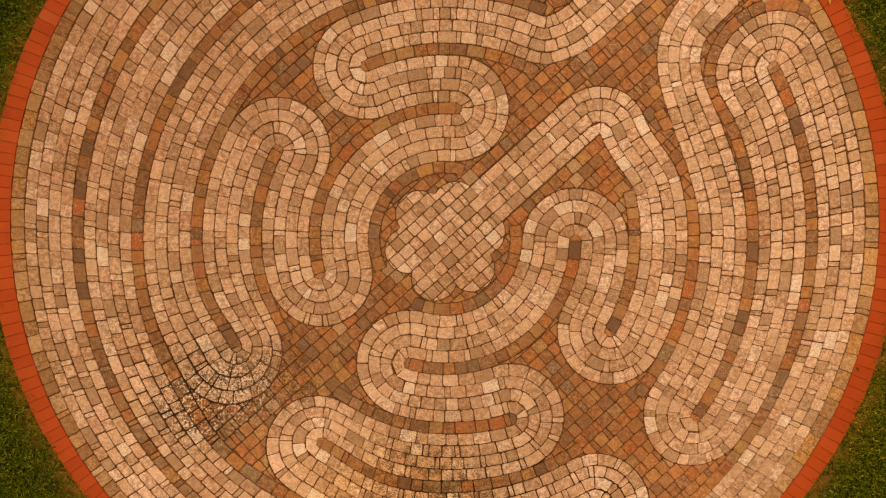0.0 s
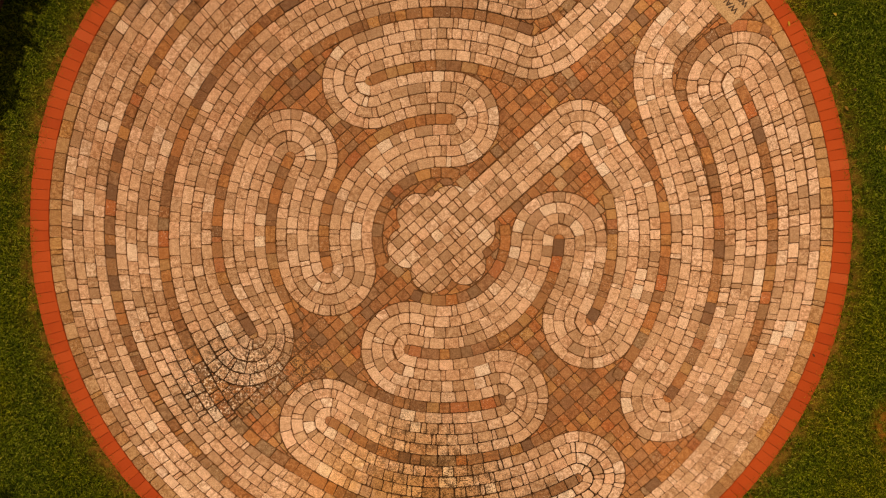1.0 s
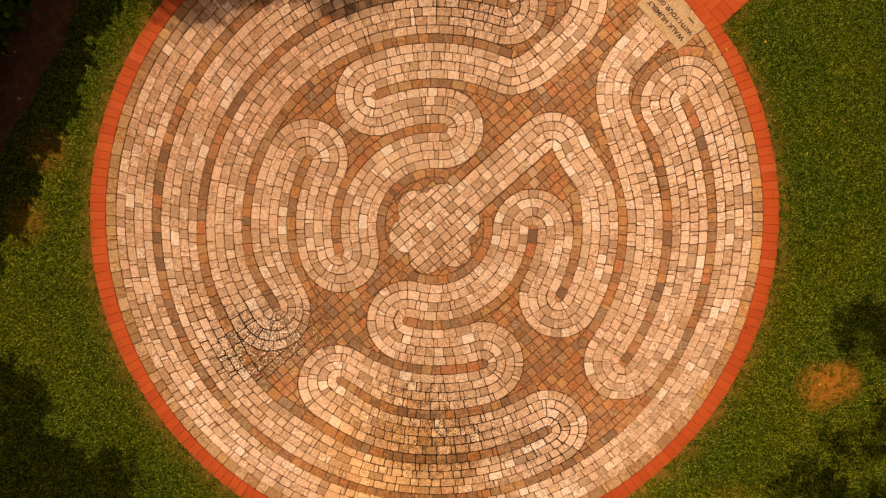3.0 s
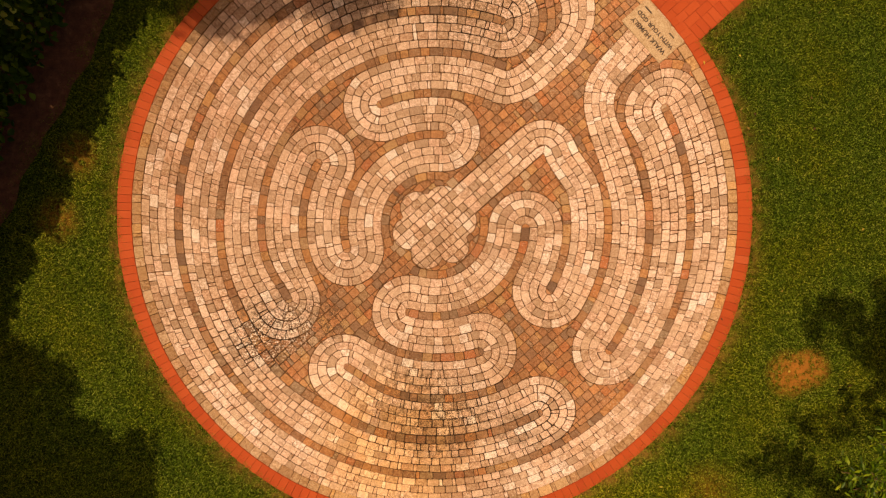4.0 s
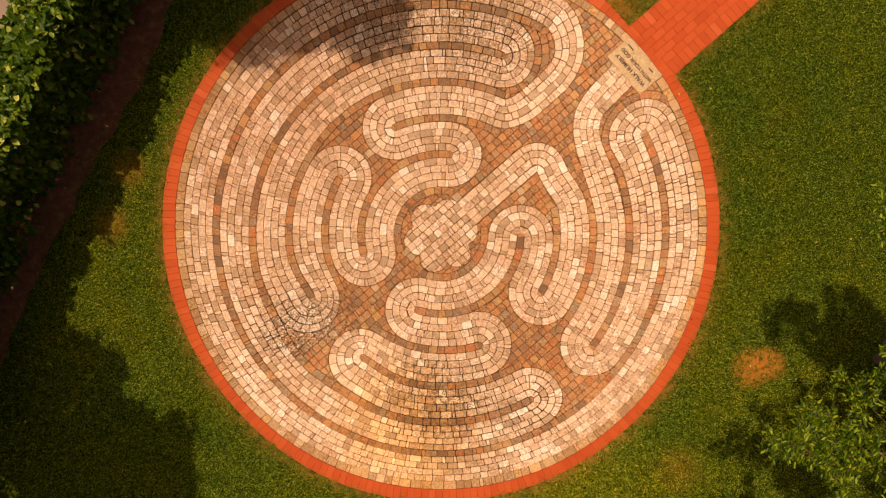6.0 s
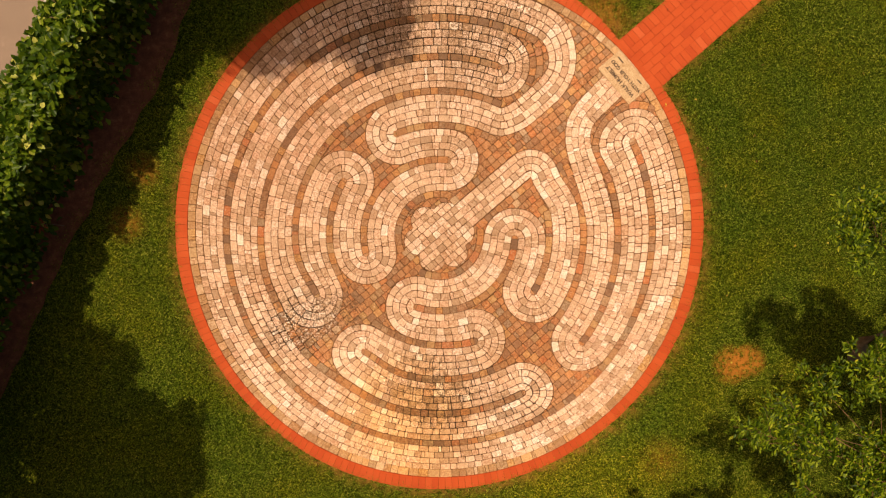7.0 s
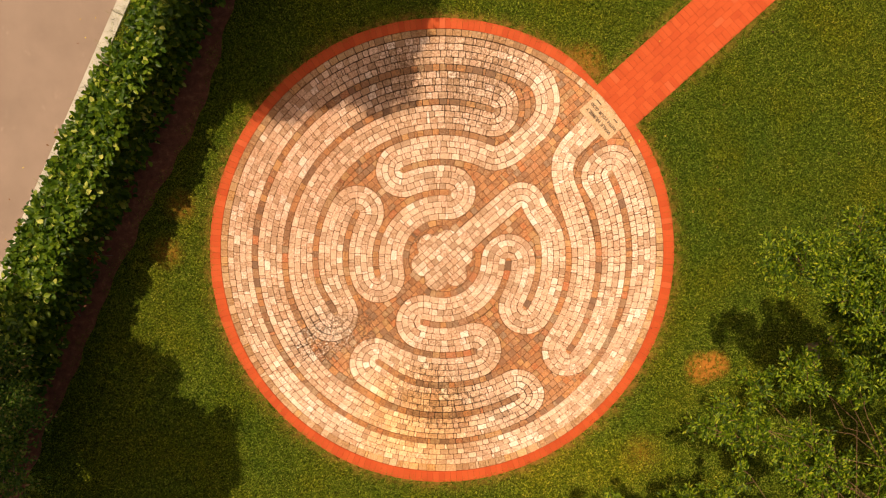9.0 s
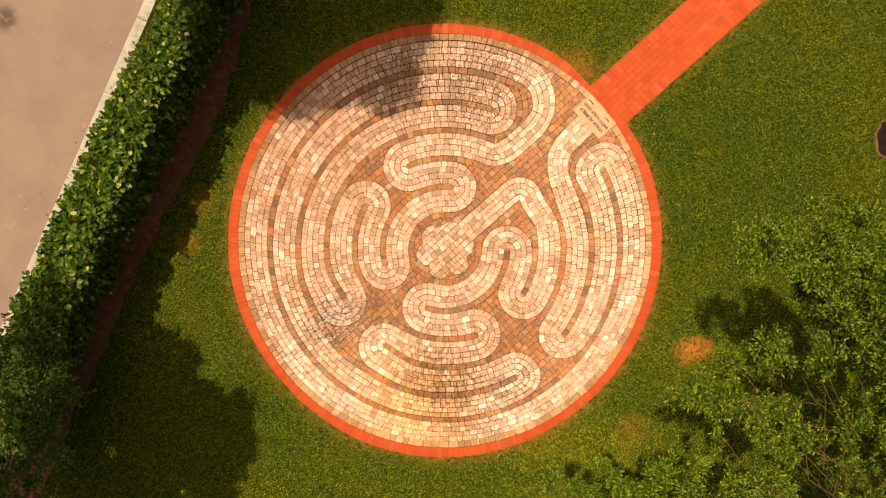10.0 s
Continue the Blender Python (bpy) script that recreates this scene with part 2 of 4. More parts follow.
def joint_sand():
    """Brown sand in the joints, darker in stretches at the north, south and south-west."""
    n = Nodes("joint_sand", 0.9, 0.2)
    c = n.ramp(n.noise(6.0, 5.0, 0.65), [(0.3, (0.070, 0.030, 0.010)), (0.7, (0.195, 0.088, 0.034))])
    darker = n.near(0.4, 2.95, 0.6, 0.8)
    for x, y, rad, soft in ((-1.3, 2.9, 0.4, 0.8), (0.2, -2.6, 0.4, 0.8), (-2.2, -1.5, 0.25, 0.5), (1.3, -2.6, 0.2, 0.5)):
        darker = n.math("MAXIMUM", darker, n.near(x, y, rad, soft))
    c = n.mix(n.math("MULTIPLY", darker, n.span(n.noise(4.0, 4.0, 0.65), 0.3, 0.55, 0.4, 0.9)), c, (0.030, 0.015, 0.007))
    grain = n.noise(80.0, 4.0, 0.7)
    c = n.mix(n.span(grain, 0.3, 0.72, 0.0, 0.5), c, (0.5, 0.45, 0.42), "MULTIPLY")
    n.bump(grain, 0.4, 0.006)
    return n.done(c)


def sandstone():
    n = Nodes("tan_sandstone", 0.85, 0.2)
    c = n.ramp(n.noise(12.0, 5.0, 0.65), [(0.3, (0.50, 0.33, 0.19)), (0.7, (0.60, 0.43, 0.27))])
    c = n.mix(n.span(n.noise(75.0, 4.0, 0.7), 0.46, 0.6, 0.0, 0.75), c, (0.62, 0.50, 0.36), "MULTIPLY")
    c = n.mix(n.span(n.noise(130.0, 2.0, 0.6), 0.58, 0.68, 0.0, 0.6), c, (0.20, 0.12, 0.06))
    n.bump(n.noise(160.0, 3.0), 0.25, 0.003)
    return n.done(c)


def road_surface():
    """Worn concrete: broad pale and dark clouds, small pale scuffs, one dark blotch."""
    n = Nodes("road_concrete", 0.9, 0.2)
    c = n.ramp(n.noise(0.9, 5.0, 0.6), [(0.3, (0.225, 0.163, 0.128)), (0.7, (0.285, 0.207, 0.164))])
    scuff = n.math("MULTIPLY", n.span(n.noise(5.5, 3.0, 0.55), 0.62, 0.74), n.span(n.noise(0.8, 2.0), 0.4, 0.6))
    c = n.mix(n.math("MULTIPLY", scuff, 0.4), c, (0.42, 0.33, 0.26))
    blotch = n.math("MULTIPLY", n.near(-8.12, 4.10, 0.08, 0.25), n.span(n.noise(6.0, 3.0, 0.6), 0.3, 0.5))
    c = n.mix(n.math("MULTIPLY", blotch, 0.75), c, (0.055, 0.035, 0.025))
    grit = n.noise(120.0, 4.0, 0.7)
    c = n.mix(n.span(grit, 0.3, 0.72, 0.0, 0.45), c, (0.56, 0.5, 0.45), "MULTIPLY")
    n.bump(grit, 0.4, 0.004)
    return n.done(c)


RED = red_clay()
DUST = plain("brick_dust", [(0.3, (0.25, 0.041, 0.011)), (0.7, (0.36, 0.060, 0.015))], 8.0)
SOIL = plain("dark_soil", [(0.3, (0.008, 0.004, 0.003)), (0.7, (0.022, 0.010, 0.007))], 8.0, bump=0.8)
SAND = joint_sand()
TURF = turf("turf_soil", False)
BLADES = turf("grass_blades", True)
MULCH = plain("bark_mulch", [(0.3, (0.11, 0.043, 0.024)), (0.55, (0.21, 0.074, 0.040)), (0.75, (0.34, 0.15, 0.075))], 9.0, fine=45.0, bump=1.0, depth=0.02)
ROAD = road_surface()
KERB = plain("kerb_concrete", [(0.3, (0.40, 0.37, 0.31)), (0.7, (0.52, 0.48, 0.41))], 5.0)
TAN = sandstone()
INK = plain("engraved_paint", [(0.3, (0.08, 0.052, 0.038)), (0.7, (0.14, 0.09, 0.06))], 20.0)
KERB_DIRT = plain("bare_earth", [(0.3, (0.12, 0.055, 0.022)), (0.7, (0.24, 0.12, 0.05))], 9.0)
BARK = plain("pale_bark", [(0.3, (0.14, 0.095, 0.06)), (0.7, (0.29, 0.205, 0.135))], 14.0)
TWIG = plain("twig_bark", [(0.3, (0.10, 0.056, 0.026)), (0.7, (0.22, 0.13, 0.062))], 14.0)
HEDGE_LEAF = leafy("hedge_leaf", [(0.0, (0.020, 0.046, 0.003)), (0.5, (0.052, 0.095, 0.004)), (0.85, (0.11, 0.16, 0.006)), (0.95, (0.21, 0.26, 0.02)), (1.0, (0.50, 0.48, 0.11))], 0.40, 0.28)
TREE_LEAF = leafy("tree_leaf", [(0.0, (0.015, 0.036, 0.002)), (0.35, (0.046, 0.080, 0.002)), (0.7, (0.112, 0.166, 0.004)), (0.95, (0.23, 0.28, 0.010)), (1.0, (0.31, 0.30, 0.018))], 0.42, 0.22)
DRY_LEAF = leafy("dry_leaf", [(0.0, (0.05, 0.02, 0.01)), (0.55, (0.14, 0.06, 0.02)), (0.8, (0.40, 0.26, 0.03)), (1.0, (0.55, 0.42, 0.06))], 0.6, 0.1)
RED_LEAF = leafy("dried_leaf", [(0.0, (0.16, 0.035, 0.012)), (0.6, (0.36, 0.095, 0.03)), (1.0, (0.50, 0.20, 0.07))], 0.6, 0.15)
BUSH_LEAF = leafy("bush_leaf", [(0.0, (0.02, 0.05, 0.005)), (0.6, (0.07, 0.125, 0.012)), (0.92, (0.14, 0.18, 0.022)), (1.0, (0.26, 0.16, 0.07))], 0.5, 0.25)


# ---- building helpers ----
def mesh_of(name, verts, faces, material):
    me = bpy.data.meshes.new(name)
    me.from_pydata(verts, [], faces)
    me.materials.append(material)
    return me


def part(name, data, parent, label="", kind=""):
    ob = new(name, data)
    ob.parent = parent
    return tagged(ob, label, kind=kind)


def thing(name, label, category, kind="", group="", at=(0, 0, 0)):
    ob = new(name)
    ob.empty_display_size = 0.1
    ob.location = at
    return tagged(ob, label, category, group, kind)


def block(outline, z0, z1, bevel, tip=(0.0, 0.0)):
    """Vertices and faces of a worn block: an outline, run up from z0 to z1 with a rounded top edge. tip leans the top."""
    pts = np.array(outline)
    mid = pts.mean(axis=0)
    away = pts - mid
    size = np.linalg.norm(away, axis=1)[:, None]
    inner = mid + away * (1 - bevel / np.maximum(size, bevel * 2))
    n = len(pts)
    lean = lambda q: tip[0] * (q[0] - mid[0]) + tip[1] * (q[1] - mid[1])
    verts = [(x, y, z0) for x, y in pts]
    verts += [(q[0], q[1], z1 - bevel * 0.7 + lean(q)) for q in pts]
    verts += [(q[0], q[1], z1 + lean(q)) for q in inner]
    faces = []
    for lev in (0, n):
        faces += [(lev + i, lev + (i + 1) % n, lev + n + (i + 1) % n, lev + n + i) for i in range(n)]
    faces.append(tuple(range(2 * n, 3 * n)))
    return verts, faces


def joined(name, blocks, material):
    verts, faces = [], []
    for v, f in blocks:
        k = len(verts)
        verts += v
        faces += [tuple(i + k for i in q) for q in f]
    return mesh_of(name, verts, faces, material)


def lay(parent, piece, field, blocks, material, field_label, keep=300, middle=(0.0, -0.15)):
    """The blocks nearest the middle become pieces of their own, the rest one joined part."""
    order = sorted(blocks, key=lambda b: (b[0][0][0] - middle[0]) ** 2 + (b[0][0][1] - middle[1]) ** 2)
    for v, f in order[:keep]:
        part(piece, mesh_of(piece, v, f, material), parent)
    if order[keep:]:
        part(field, joined(field, order[keep:], material), parent, field_label, "stuff")


rnd = random.Random(7)


def worn(quad, chip=0.008, jitter=0.0028, mids=()):
    """A quad with its corners knocked off and moved a little; mids: points on its second and fourth sides."""
    out = []
    for i in range(4):
        if mids and i in (1, 3):
            out.append(tuple(mids[i // 2]))
        p, a, b = Vector(quad[i]), Vector(quad[i - 1]), Vector(quad[(i + 1) % 4])
        p = p + Vector((rnd.uniform(-jitter, jitter), rnd.uniform(-jitter, jitter)))
        for q in (a, b):
            d = q - p
            c = min(chip * rnd.uniform(0.6, 1.4), d.length * 0.35)
            out.append(tuple(p + d * (c / max(d.length, 1e-6))))
    return out


# ---- the labyrinth: one walking lane, four stones wide, folded into six rings ----
PITCH = 0.52
ROW = PITCH / 5
LANE = 2 * ROW
RING = [3.745 - PITCH * k for k in range(7)]


# where the mason's rings wander: place, shift and reach
BUMPS = [(-1.95, -1.0, 0.10, 0.07, 0.33), (-1.2, -1.98, 0.06, 0.075, 0.34), (0.62, -1.65, 0.0, -0.03, 0.3), (2.42, 1.42, -0.05, 0.0, 0.25)]
TIPS = []


def warp(x, y):
    """The rings sit a little south of the middle of the disc."""
    r = math.hypot(x, y)
    c = -0.15 * min(1.0, max(0.0, (3.745 - r) / 0.995))
    dx = dy = 0.0
    for bx, by, mx, my, s in BUMPS:
        w = math.exp(-((x - bx) ** 2 + (y - by) ** 2) / (2 * s * s))
        dx, dy = dx + mx * w, dy + my * w
    return x + dx, y + c + dy


def unwarp(x, y):
    u, v = x, y
    for _ in range(6):
        a, b = warp(u, v)
        u, v = u + x - a, v + y - b
    return u, v


def lane_radius(k):
    return RING[k - 1] - PITCH / 2


def arc(k, a0, a1):
    r, n = lane_radius(k), max(2, int(abs(a1 - a0) * 0.8))
    return [(r * math.cos(radians(a)), r * math.sin(radians(a))) for a in np.linspace(a0, a1, n)]


def turn(ring, a, lane_from, way):
    """Half a turn round the end of a dark ring at the angle a, from a lane, arriving counter-clockwise (1) or clockwise (-1)."""
    u = Vector((math.cos(radians(a)), math.sin(radians(a))))
    t = Vector((-u.y, u.x)) * way
    c, d = u * RING[ring], lane_radius(lane_from) - RING[ring]
    TIPS.append((c, u, t))
    return [tuple(c + u * d * math.cos(f) + t * (PITCH / 2) * math.sin(f)) for f in np.linspace(0, math.pi, 24)[1:-1]]


def bezier(p0, p1, p2, p3, n=24):
    return [tuple(Vector(p0) * (1 - s) ** 3 + Vector(p1) * 3 * s * (1 - s) ** 2 + Vector(p2) * 3 * s * s * (1 - s) + Vector(p3) * s ** 3) for s in np.linspace(0, 1, n)[1:-1]]


def sweep(p, way, q, out, a, b):
    """A smooth join from p, heading way, to q, heading out; a and b set how far each heading holds."""
    w, o = Vector(way).normalized(), Vector(out).normalized()
    return bezier(p, Vector(p) + w * a, Vector(q) - o * b, q)


centre = []
start = unwarp(2.62, 2.20)
first = arc(3, 5, -36)
bay = unwarp(2.075, 1.42)
centre += [start] + sweep(start, (-0.70, -0.71), bay, (0.0, -1), 0.40, 0.30) + [bay]
centre += sweep(bay, (0.0, -1), first[0], (0.12, -0.99), 0.35, 0.45)
centre += first + turn(2, -36, 3, -1) + arc(2, -36, 25.5) + turn(1, 25.5, 2, 1)
outer = arc(1, 25.5, -294)
centre += outer
bend, slope, back = unwarp(1.84, 2.53), unwarp(1.61, 2.06), arc(4, 66, 113.9)
centre += sweep(outer[-1], (0.91, -0.41), bend, (0.05, -1), 0.28, 0.30) + [bend]
centre += sweep(bend, (0.05, -1), slope, (-0.743, -0.669), 0.22, 0.14) + [slope]
centre += sweep(slope, (-0.743, -0.669), back[0], (-0.914, 0.407), 0.58, 0.3)
centre += back + turn(4, 113.9, 4, 1) + arc(5, 113.9, 84.5) + turn(5, 84.5, 5, -1)
centre += arc(6, 84.5, 195.0) + turn(5, 195.0, 6, 1) + arc(5, 195.0, 151.6) + turn(4, 151.6, 5, -1)
centre += arc(4, 151.6, 207.1) + turn(3, 207.1, 4, 1) + arc(3, 207.1, 71.5) + turn(2, 71.5, 3, -1)
centre += arc(2, 71.5, 298.7) + turn(2, 298.7, 2, 1) + arc(3, 298.7, 238) + turn(3, 238, 3, -1)
centre += arc(4, 238, 289.6) + turn(4, 289.6, 4, 1) + arc(5, 289.6, 253.3) + turn(5, 253.3, 5, -1)
centre += arc(6, 253.3, 358) + turn(5, 358, 6, 1) + arc(5, 358, 329.9) + turn(4, 329.9, 5, -1)
last = arc(4, 329.9, 372)
centre += last
tip = unwarp(1.371, 0.747)
tight = [(tip[0] + 0.215 * math.cos(radians(a)), tip[1] + 0.215 * math.sin(radians(a))) for a in np.linspace(16, 131, 16)]
centre += sweep(last[-1], (-0.21, 0.98), tight[0], (-0.28, 0.96), 0.2, 0.2) + tight
HEART = Vector((0.0, -0.175))
inward = (HEART - Vector(warp(*tight[-1]))).normalized()
heart_end = unwarp(*(HEART - inward * 0.47))
centre += [tuple(Vector(tight[-1]).lerp(Vector(heart_end), s)) for s in np.linspace(0, 1, 20)[1:]]

# even steps along the lane
line = np.array(centre)
step = np.r_[0, np.cumsum(np.hypot(*np.diff(line, axis=0).T))]
line = line[np.r_[True, np.diff(step) > 1e-5]]
step = np.r_[0, np.cumsum(np.hypot(*np.diff(line, axis=0).T))]
even = np.arange(0, step[-1], 0.02)
line = np.stack([np.interp(even, step, line[:, 0]), np.interp(even, step, line[:, 1])], 1)
for _ in range(2):
    line[1:-1] = line[1:-1] * 0.5 + (line[:-2] + line[2:]) * 0.25
mid = int(np.argmin(np.hypot(line[:, 0] - slope[0], line[:, 1] - slope[1])))
for _ in range(90):
    eased = line[mid - 45:mid + 45]
    line[mid - 44:mid + 44] = eased[1:-1] * 0.5 + (eased[:-2] + eased[2:]) * 0.25
way = np.gradient(line, axis=0)
way /= np.linalg.norm(way, axis=1)[:, None]
side = np.stack([-way[:, 1], way[:, 0]], 1)

from mathutils import kdtree
tree = kdtree.KDTree(len(line))
for i, p in enumerate(line):
    tree.insert((p[0], p[1], 0), i)
tree.balance()


PLAQUE = Vector((2.757, 2.282))
PLAQUE_LONG = Vector((-0.663, 0.749))
PLAQUE_UP = Vector((-0.749, -0.663))


def in_plaque(x, y, grow=0.0):
    d = Vector((x, y)) - PLAQUE
    return abs(d.dot(PLAQUE_LONG)) < 0.36 + grow and abs(d.dot(PLAQUE_UP)) < 0.213 + grow


# where joints have washed out wide, and where they are brushed full
LOOSE = [(0.4, 3.0, 1.3), (-1.3, 3.0, 1.0), (3.3, 0.4, 1.1), (0.2, -2.7, 0.9), (-2.4, -1.6, 0.9), (1.4, -2.6, 0.6)]
FULL = [(2.6, -2.4, 0.9), (2.2, 2.0, 0.6)]


def joint(x, y):
    """Half the width of a joint at a place."""
    near = lambda spots: max(math.exp(-((x - a) ** 2 + (y - b) ** 2) / (r * r)) for a, b, r in spots)
    return 0.0025 + 0.0024 * near(LOOSE) - 0.0012 * near(FULL) + rnd.uniform(-0.0006, 0.0012)


def row_blocks(pts, sides, width, formats, skip=None, bent_by=warp):
    """Stones of several formats laid end to end along a line of points. formats: length and share."""
    run = np.r_[0, np.cumsum(np.hypot(*np.diff(pts, axis=0).T))]
    total, out = run[-1], []
    lengths, shares = zip(*formats)
    spots, last = [0.0], 1.0
    while spots[-1] < total:
        d = rnd.choices(lengths, shares)[0]
        if min(d, last) < 0.07 and max(d, last) < 0.07:
            continue
        last = d
        spots.append(spots[-1] + d * rnd.uniform(0.88, 1.12))
    spots = np.array(spots) * (total / spots[-1])
    drift = rnd.uniform(0, 90)
    at = lambda d, o: bent_by(np.interp(d, run, pts[:, 0]) + o * np.interp(d, run, sides[:, 0]), np.interp(d, run, pts[:, 1]) + o * np.interp(d, run, sides[:, 1]))
    for d0, d1 in zip(spots[:-1], spots[1:]):
        m = at((d0 + d1) / 2, 0)
        if skip and skip(*m):
            continue
        wander = 0.0035 * noise.noise(Vector((d0 * 1.3, drift, 0)))
        gap = joint(*m)
        lo, hi = -width / 2 + gap + wander, width / 2 - gap + wander
        ends = [d0 + gap * rnd.uniform(0.7, 1.3), d1 - gap * rnd.uniform(0.7, 1.3)]
        quad = [at(ends[0], lo), at(ends[1], lo), at(ends[1], hi), at(ends[0], hi)]
        mids = [at((d0 + d1) / 2, lo + rnd.uniform(-0.001, 0.0015)), at((d0 + d1) / 2, hi + rnd.uniform(-0.0015, 0.001))]
        out.append(block(worn(quad, chip=rnd.uniform(0.005, 0.012), jitter=0.003, mids=mids), -0.03, rnd.uniform(-0.003, 0.003), rnd.uniform(0.004, 0.0065), (rnd.uniform(-0.03, 0.03), rnd.uniform(-0.03, 0.03))))
    return out


PALE_FORMATS = [(0.156, 0.38), (0.108, 0.40), (0.048, 0.22)]
DARK_FORMATS = [(0.165, 0.4), (0.115, 0.5), (0.05, 0.1)]
pale_blocks = []
for o in (-1.5, -0.5, 0.5, 1.5):
    pale_blocks += row_blocks(line + side * (o * ROW), side, ROW, PALE_FORMATS, lambda x, y: in_plaque(x, y, -0.03) or math.hypot(x, y) > 3.71)

# dark rings and the dark rows that wrap two of the turns
dark_lines = []


def dark_run(points, lo=0.252, hi=0.29, limit=3.66):
    """Keeps the stretches of a line that lie free beside the lane and beside other dark rows."""
    laid = np.concatenate(dark_lines) if dark_lines else np.full((1, 2), 99.0)
    ok = [np.hypot(laid[:, 0] - p[0], laid[:, 1] - p[1]).min() > 0.085 and lo < tree.find((*p, 0))[2] < hi and math.hypot(*p) < limit and not in_plaque(*warp(*p), -0.02) and (Vector(warp(*p)) - HEART).length > 0.50 for p in points]
    run = []
    for p, good in zip(points + [points[-1]], ok + [False]):
        if good:
            run.append(p)
        elif run:
            if len(run) > 6:
                dark_lines.append(np.array(run))
            run = []


for k in range(1, 7):
    dark_run([(RING[k] * math.cos(a), RING[k] * math.sin(a)) for a in np.arange(0.9, 0.9 + math.tau, 0.016 / RING[k])])
for ring, a, lo, hi, radii in ((1, 25.5, -70, 200, (PITCH,)), (2, 71.5, -110, 120, (PITCH, PITCH + ROW))):
    c = Vector((RING[ring] * math.cos(radians(a)), RING[ring] * math.sin(radians(a))))
    for rad in radii:
        dark_run([(c.x + rad * math.cos(radians(b)), c.y + rad * math.sin(radians(b))) for b in np.arange(lo, hi, 1.6)], lo=0.25, hi=0.40, limit=3.70)
# the row that follows the lane down its double bend
double = range(tree.find((*outer[-1], 0))[1] - 30, tree.find((*back[0], 0))[1] + 30)
dark_run([tuple(line[i] - side[i] * 2.5 * ROW) for i in double], lo=0.245)
dark_ends = {}
count = 0
for q in dark_lines:
    dark_ends[count] = q[0] - q[2]
    dark_ends[count + len(q) - 1] = q[-1] - q[-3]
    count += len(q)
dark_tree = kdtree.KDTree(sum(len(q) for q in dark_lines))
for i, p in enumerate(p for q in dark_lines for p in q):
    dark_tree.insert((p[0], p[1], 0), i)
dark_tree.balance()
dark_blocks = []
for q in dark_lines:
    w = np.gradient(q, axis=0)
    w /= np.linalg.norm(w, axis=1)[:, None]
    dark_blocks += row_blocks(q, np.stack([-w[:, 1], w[:, 0]], 1), ROW, DARK_FORMATS)
for c, u, t in TIPS:
    cap = [warp(*(c + u * 0.047 * math.cos(f) + t * (0.004 + 0.047 * math.sin(f)))) for f in np.linspace(0, math.pi, 9)]
    area = sum(a[0] * b[1] - a[1] * b[0] for a, b in zip(cap, cap[1:] + cap[:1]))
    dark_blocks.append(block(cap if area > 0 else cap[::-1], -0.03, -0.001, 0.006))
loop = np.arange(0, math.tau + 0.001, 0.01)
rim_line = np.stack([3.755 * np.cos(loop), 3.755 * np.sin(loop)], 1)
edge_blocks = row_blocks(rim_line, -rim_line / 3.755, 0.122, DARK_FORMATS, lambda x, y: in_plaque(x, y, -0.05), lambda x, y: (x, y))

# the rosette at the heart and the infill, both on one slanting grid
GRID = math.atan2(inward.y, inward.x)
GU, GV = Vector((math.cos(GRID), math.sin(GRID))), Vector((-math.sin(GRID), math.cos(GRID)))
PETALS = [HEART + Vector((math.cos(radians(a)), math.sin(radians(a)))) * 0.335 for a in range(13, 373, 60)]


def in_rosette(x, y, grow=0.0):
    p = Vector((x, y))
    _, where_on, off = tree.find((*unwarp(x, y), 0))
    if where_on < len(line) - 1 and off < LANE + 0.004 - grow:
        return False
    throat = 0 < -(p - HEART).dot(inward) < 0.6 and abs((p - HEART).dot(Vector((-inward.y, inward.x)))) < LANE
    return throat or (p - HEART).length < 0.40 + grow or any((p - q).length < 0.20 + grow for q in PETALS)


def on_dark(q):
    """Whether a place lies on a dark row, whose ends are square."""
    near, i, d = dark_tree.find(q)
    if d > ROW / 2 + 0.004:
        return False
    return i not in dark_ends or (q[0] - near[0]) * dark_ends[i][0] + (q[1] - near[1]) * dark_ends[i][1] <= 0


def in_infill(x, y):
    q = (*unwarp(x, y), 0)
    return tree.find(q)[2] > LANE + 0.004 and math.hypot(x, y) < 3.685 and not on_dark(q) and not in_rosette(x, y, 0.006) and not in_plaque(x, y, -0.01)


